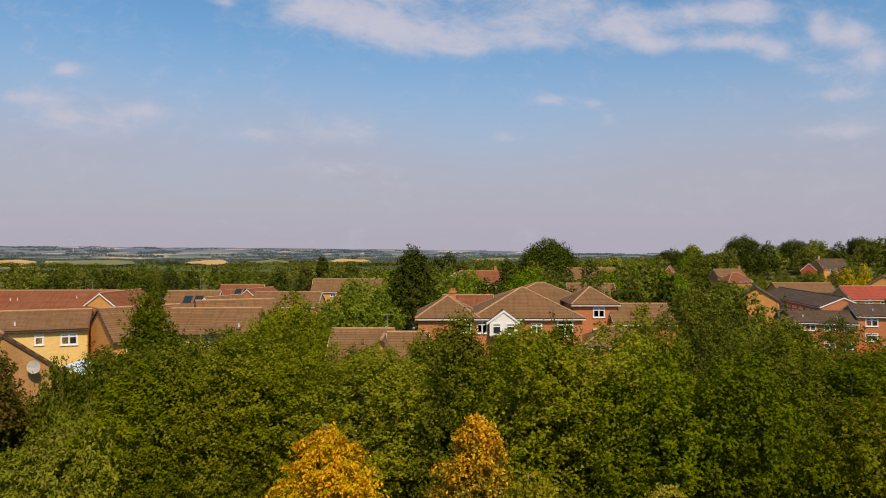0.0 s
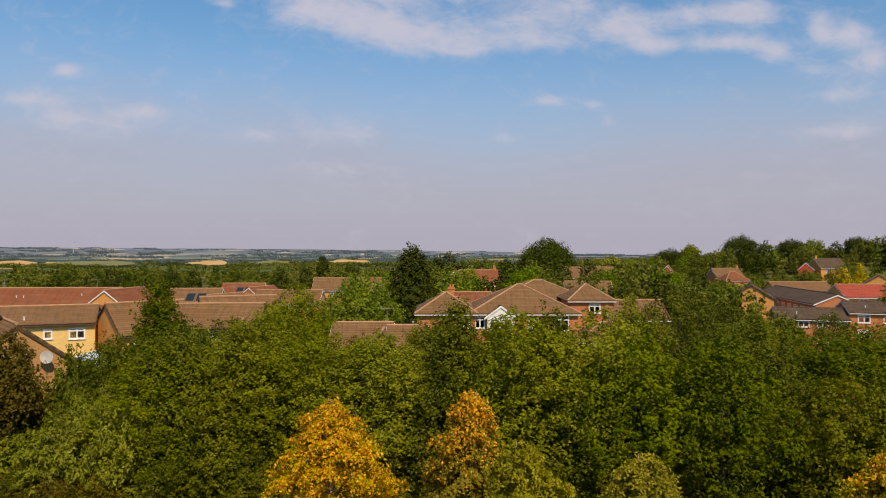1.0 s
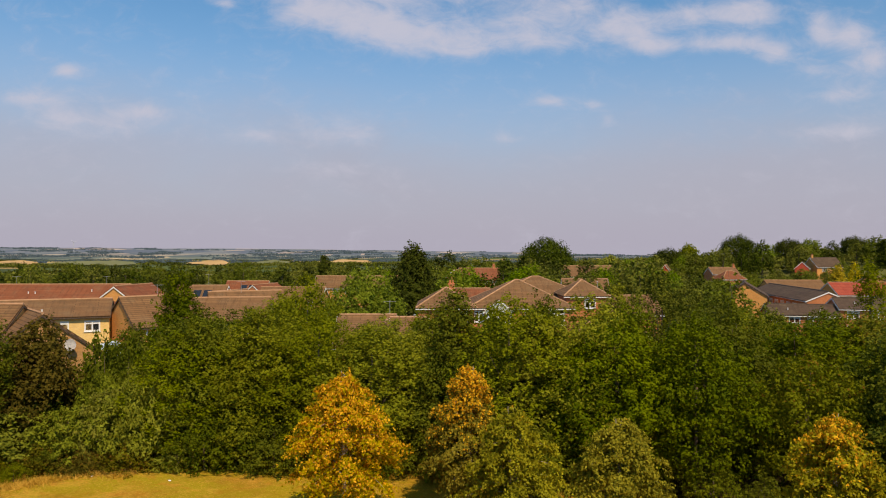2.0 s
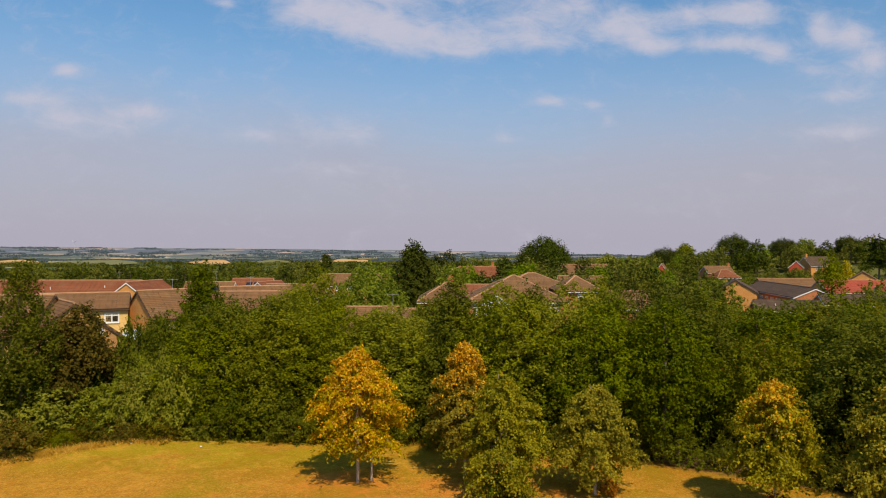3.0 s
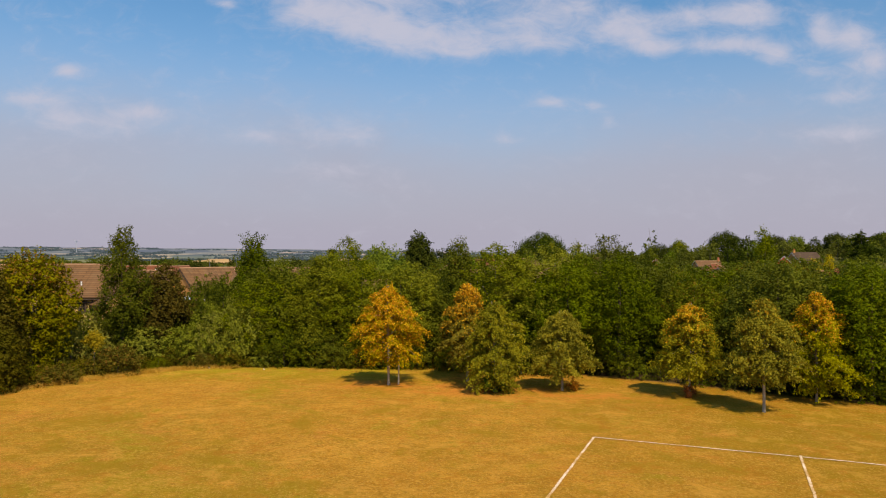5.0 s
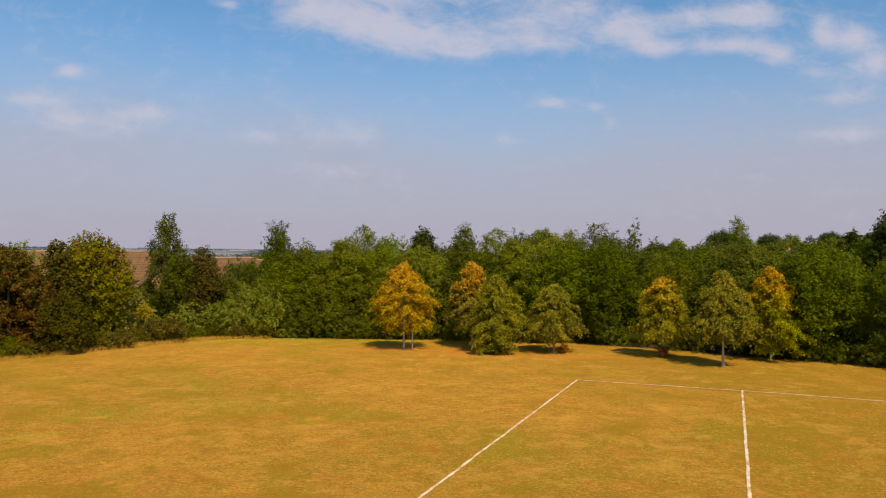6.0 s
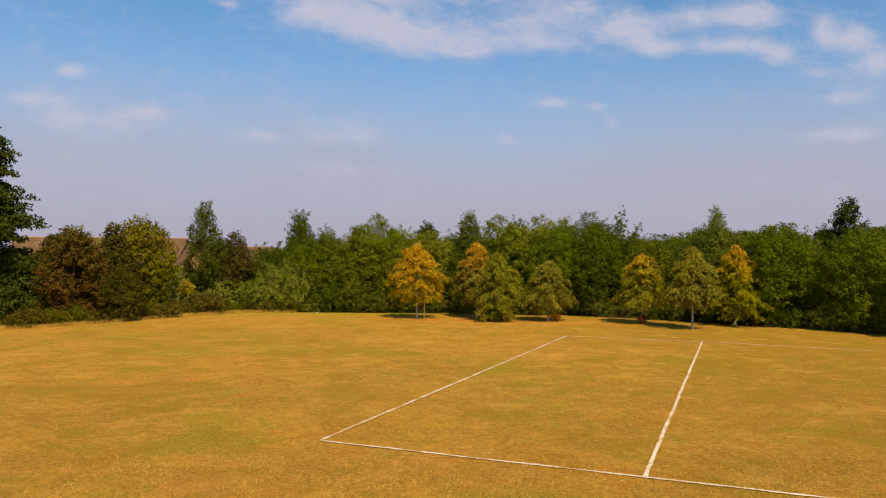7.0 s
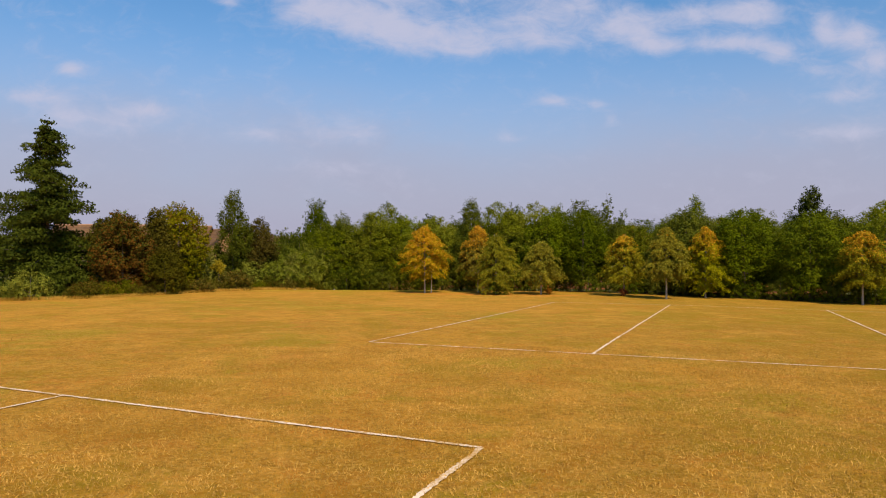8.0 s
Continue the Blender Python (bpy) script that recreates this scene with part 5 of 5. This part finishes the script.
# distance haze is painted in: colours turn blue-grey with distance and glow weakly
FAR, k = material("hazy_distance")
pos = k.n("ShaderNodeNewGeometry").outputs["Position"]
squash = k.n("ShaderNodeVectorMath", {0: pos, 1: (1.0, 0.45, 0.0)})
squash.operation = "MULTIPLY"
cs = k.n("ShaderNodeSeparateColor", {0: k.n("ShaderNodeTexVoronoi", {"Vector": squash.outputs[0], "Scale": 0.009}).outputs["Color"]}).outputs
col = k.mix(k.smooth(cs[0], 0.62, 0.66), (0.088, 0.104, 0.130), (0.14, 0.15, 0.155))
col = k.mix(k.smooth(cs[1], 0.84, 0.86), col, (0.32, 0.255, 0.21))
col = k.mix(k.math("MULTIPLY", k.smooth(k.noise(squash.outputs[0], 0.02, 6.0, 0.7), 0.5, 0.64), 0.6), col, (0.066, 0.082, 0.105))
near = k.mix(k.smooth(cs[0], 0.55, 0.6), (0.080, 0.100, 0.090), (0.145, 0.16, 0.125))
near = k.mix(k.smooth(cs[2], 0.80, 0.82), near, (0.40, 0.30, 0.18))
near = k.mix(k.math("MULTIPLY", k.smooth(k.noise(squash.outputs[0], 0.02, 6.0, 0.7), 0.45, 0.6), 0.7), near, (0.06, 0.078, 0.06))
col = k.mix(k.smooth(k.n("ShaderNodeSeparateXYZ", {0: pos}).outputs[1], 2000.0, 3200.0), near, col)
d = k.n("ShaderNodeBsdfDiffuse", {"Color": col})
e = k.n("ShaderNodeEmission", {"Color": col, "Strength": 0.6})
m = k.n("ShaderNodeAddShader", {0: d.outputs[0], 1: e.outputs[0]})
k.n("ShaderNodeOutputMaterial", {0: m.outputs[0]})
# dull green with a faint blue glow added to imitate haze over far trees
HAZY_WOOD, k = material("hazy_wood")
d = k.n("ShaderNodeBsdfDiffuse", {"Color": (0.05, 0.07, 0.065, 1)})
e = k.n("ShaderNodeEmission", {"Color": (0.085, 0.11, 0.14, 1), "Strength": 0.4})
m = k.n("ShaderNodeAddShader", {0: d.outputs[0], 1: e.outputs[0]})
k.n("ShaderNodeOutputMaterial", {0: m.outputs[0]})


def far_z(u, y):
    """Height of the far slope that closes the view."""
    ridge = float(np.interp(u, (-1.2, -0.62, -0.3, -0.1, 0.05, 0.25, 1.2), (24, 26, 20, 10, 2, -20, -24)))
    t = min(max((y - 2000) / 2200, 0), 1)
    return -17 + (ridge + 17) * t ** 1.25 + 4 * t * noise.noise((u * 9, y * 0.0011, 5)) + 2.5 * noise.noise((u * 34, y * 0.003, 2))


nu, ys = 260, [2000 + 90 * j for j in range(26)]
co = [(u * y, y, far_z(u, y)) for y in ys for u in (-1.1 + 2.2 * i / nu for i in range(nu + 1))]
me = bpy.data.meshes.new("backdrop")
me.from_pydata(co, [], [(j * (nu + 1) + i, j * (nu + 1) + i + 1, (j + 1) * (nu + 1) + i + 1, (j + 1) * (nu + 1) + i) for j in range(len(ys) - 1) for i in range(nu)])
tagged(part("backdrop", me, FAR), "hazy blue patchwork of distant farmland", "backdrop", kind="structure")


def far_woods(name, count, y0, y1, size, mat, height, seed, label, per=16, leaf=0.9):
    """Hedges, copses and scattered trees too far off to count."""
    r = np.random.default_rng(seed)
    cl = []
    while len(cl) < count:
        y = y0 + (y1 - y0) * r.random() ** 1.3
        u = r.uniform(-0.85, 0.85)
        run, way = int(r.integers(3, 26)), r.choice((0.05, -0.05, 0.02, 0.6))
        for i in range(run):
            x, yy = u * y + i * size * 1.3, y + i * size * 1.3 * way + r.normal(0, size * 0.3)
            if any(a < x / yy < b and c - 40 < yy < d + 30 for a, b, c, d, _ in FIELDS):
                continue
            cl.append((x, yy, height(x, yy) + size * 0.35, size * r.uniform(0.6, 1.2), 0.75))
    pos, nrm = on_clumps(cl, len(cl) * per, r, 0.75, -0.1)
    tagged(part(name, leaf_mesh(name, pos, nrm, size * leaf, size * leaf * 0.85, r), mat), label, "trees", kind="stuff")


far_woods("tree_belt", 900, 270, 450, 4.2, LEAF_FAR, ground_z, 63, "dark green belt of trees beyond the houses", 80, 0.32)
far_woods("hedgerow_trees", 2300, 430, 2000, 3.0, LEAF_DARK, ground_z, 61, "dark hedges and copses between distant fields", 22, 0.65)
far_woods("copses", 1500, 300, 1000, 4.4, LEAF_FAR, ground_z, 64, "green copses and hedges beyond the houses", 50, 0.4)
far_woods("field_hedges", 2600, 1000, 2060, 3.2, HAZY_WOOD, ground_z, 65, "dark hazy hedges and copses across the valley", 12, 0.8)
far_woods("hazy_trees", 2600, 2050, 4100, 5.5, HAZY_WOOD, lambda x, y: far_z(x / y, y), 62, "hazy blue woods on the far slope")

# white steel, its colour greyed and blued to paint in the distance haze
HAZY_WHITE = plain("hazed_white_steel", (0.42, 0.44, 0.48), (0.50, 0.52, 0.55), 0.1, 1.0, 0.6, 0.0)
# small turbine on the far ridge
mill = thing("wind_turbine", Matrix.Translation((-1550, 3000, far_z(-1550 / 3000, 3000))), "distant white wind turbine", "wind turbine")
part("tower", add_tube(bmesh.new(), ((0, 0, 0), (0, 0, 44)), (1.2, 0.7), 8), HAZY_WHITE, mill)
part("hub", add_tube(bmesh.new(), ((0, -3, 44), (0, 3, 44)), (1.2, 1.2), 8), HAZY_WHITE, mill)
for a in (20, 140, 260):
    part("blade", add_tube(bmesh.new(), ((0, -3, 44), (5 * math.cos(radians(a)), -3, 44 + 5 * math.sin(radians(a))), (17 * math.cos(radians(a)), -3, 44 + 17 * math.sin(radians(a)))), (0.5, 0.8, 0.2), 5), HAZY_WHITE, mill)

# stake beside the golden lime
stake = thing("tree_stake", Matrix.Translation((-2.9, 21.7, ground_z(-2.9, 21.7))), "pale wooden tree stake beside the golden lime", "stake")
part("post", add_tube(bmesh.new(), ((0, 0, -0.2), (0.03, 0, 1.75), (0.03, 0, 1.85)), (0.042, 0.04, 0.02), 8), STAKE, stake)

# suckers at the feet of two limes
DRY = leaf_material("dry_leaves", (0.16, 0.06, 0.015), (0.34, 0.15, 0.03))
make_tree("sucker_growth", "dry reddish suckers at the foot of a lime", at(6.75, 19.7), DRY, 0.6, 0.4, 71, 0.0, 10, 700, (0.1, 0.06), girth=0.02, category="shrub", length=0.25, spread=0.05)
make_tree("sucker_growth", "dry reddish suckers at the foot of a lime", at(12.5, 18.0), DRY, 0.6, 0.4, 72, 0.0, 10, 700, (0.1, 0.06), girth=0.02, category="shrub", length=0.25, spread=0.05)
make_tree("sucker_growth", "fresh green suckers at the foot of a lime", at(2.5, 19.0), LEAF_BRIGHT, 1.3, 0.8, 73, 0.0, 12, 1600, (0.13, 0.09), girth=0.02, category="shrub", length=0.3, spread=0.06)

# ---- grass ----
STRAW_BLADE = leaf_material("grass_blades", (0.28, 0.16, 0.012), (0.78, 0.50, 0.12), glow=0.25)


def blades(name, count, x0, x1, y0, y1, long, mat, seed, label, power=1.0):
    r = np.random.default_rng(seed)
    x, y = r.uniform(x0, x1, count), y0 + (y1 - y0) * r.random(count) ** power
    z = np.array([ground_z(a, b) for a, b in zip(x, y)]) + long * 0.3
    up = np.column_stack((r.normal(0, 1, count), r.normal(0, 1, count), r.normal(0, 0.4, count)))
    me = leaf_mesh(name, np.column_stack((x, y, z)), up, long, long * 0.22, r, -1.6)
    tagged(part(name, me, mat), label, "grass", kind="stuff")


blades("dry_grass", 100000, -17, 14, -35, -8, 0.05, STRAW_BLADE, 81, "short dry straw-coloured grass blades", 1.6)
blades("dry_grass", 80000, -9, 8, -34, -17, 0.06, STRAW_BLADE, 83, "short dry straw-coloured grass tufts", 1.3)


def verge_grass(seed):
    """Long dry grass where the mowing stops at the hedge."""
    r = np.random.default_rng(seed)
    n = 12000
    x = r.uniform(-42, -14, n)
    y = np.array([hedge_y(a) for a in x]) + r.normal(0.5, 0.5, n)
    z = np.array([ground_z(a, b) for a, b in zip(x, y)]) + 0.1
    me = leaf_mesh("long_grass", np.column_stack((x, y, z)), np.column_stack((r.normal(0, 1, n), r.normal(0, 1, n), np.zeros(n))), 0.36, 0.03, r, -1.8)
    tagged(part("long_grass", me, STRAW_BLADE), "long dry grass along the hedge foot", "grass", kind="stuff")


verge_grass(82)


# television aerials on the roofs
def aerial(x, y, z, turn):
    ob = thing("aerial", Matrix.Translation((x, y, z)) @ Matrix.Rotation(turn, 4, "Z"), "thin grey television aerial on a roof", "aerial", "roof aerials")
    part("mast", add_tube(bmesh.new(), ((0, 0, -0.4), (0, 0, 1.3)), (0.022, 0.018), 6), LEAD, ob)
    part("boom", add_tube(bmesh.new(), ((-0.6, 0, 1.2), (0.6, 0, 1.2)), (0.014, 0.014), 5), LEAD, ob)
    for i in range(5):
        part("rod", add_tube(bmesh.new(), ((-0.5 + 0.25 * i, -0.18, 1.2), (-0.5 + 0.25 * i, 0.18, 1.2)), (0.009, 0.009), 4), LEAD, ob)


for x, y, z, turn in ((-64, 103, 4.5, 0.3), (-50.5, 103.2, 4.5, 1.0), (-40, 118, 4.3, 0.2), (-24, 81, 4.7, 0.8), (-29, 68.4, 4.9, 0.5), (-4.6, 59, 3.9, 0.4), (8, 192, 4.7, 0.2), (71, 109, 2.1, 0.6), (96, 154, 2.5, 0.1)):
    aerial(x, y, z, turn)

# scraps of white litter at the field's edge
for i, (x, y) in enumerate(((-12.0, 27.2), (-15.8, 28.0))):
    bm = bmesh.new()
    bmesh.ops.create_icosphere(bm, subdivisions=2, radius=0.045)
    for v in bm.verts:
        v.co = Vector((v.co.x * 1.5, v.co.y, v.co.z * 0.6)) * (1 + 0.5 * noise.noise(v.co * 18 + Vector((i, 0, 0))))
    scrap = part("litter", bm, WHITE)
    scrap.matrix_world = at(x, y, i, 1.0, 1.0, -0.05)
    tagged(scrap, "scrap of white litter on the grass", "litter", "scraps of litter")
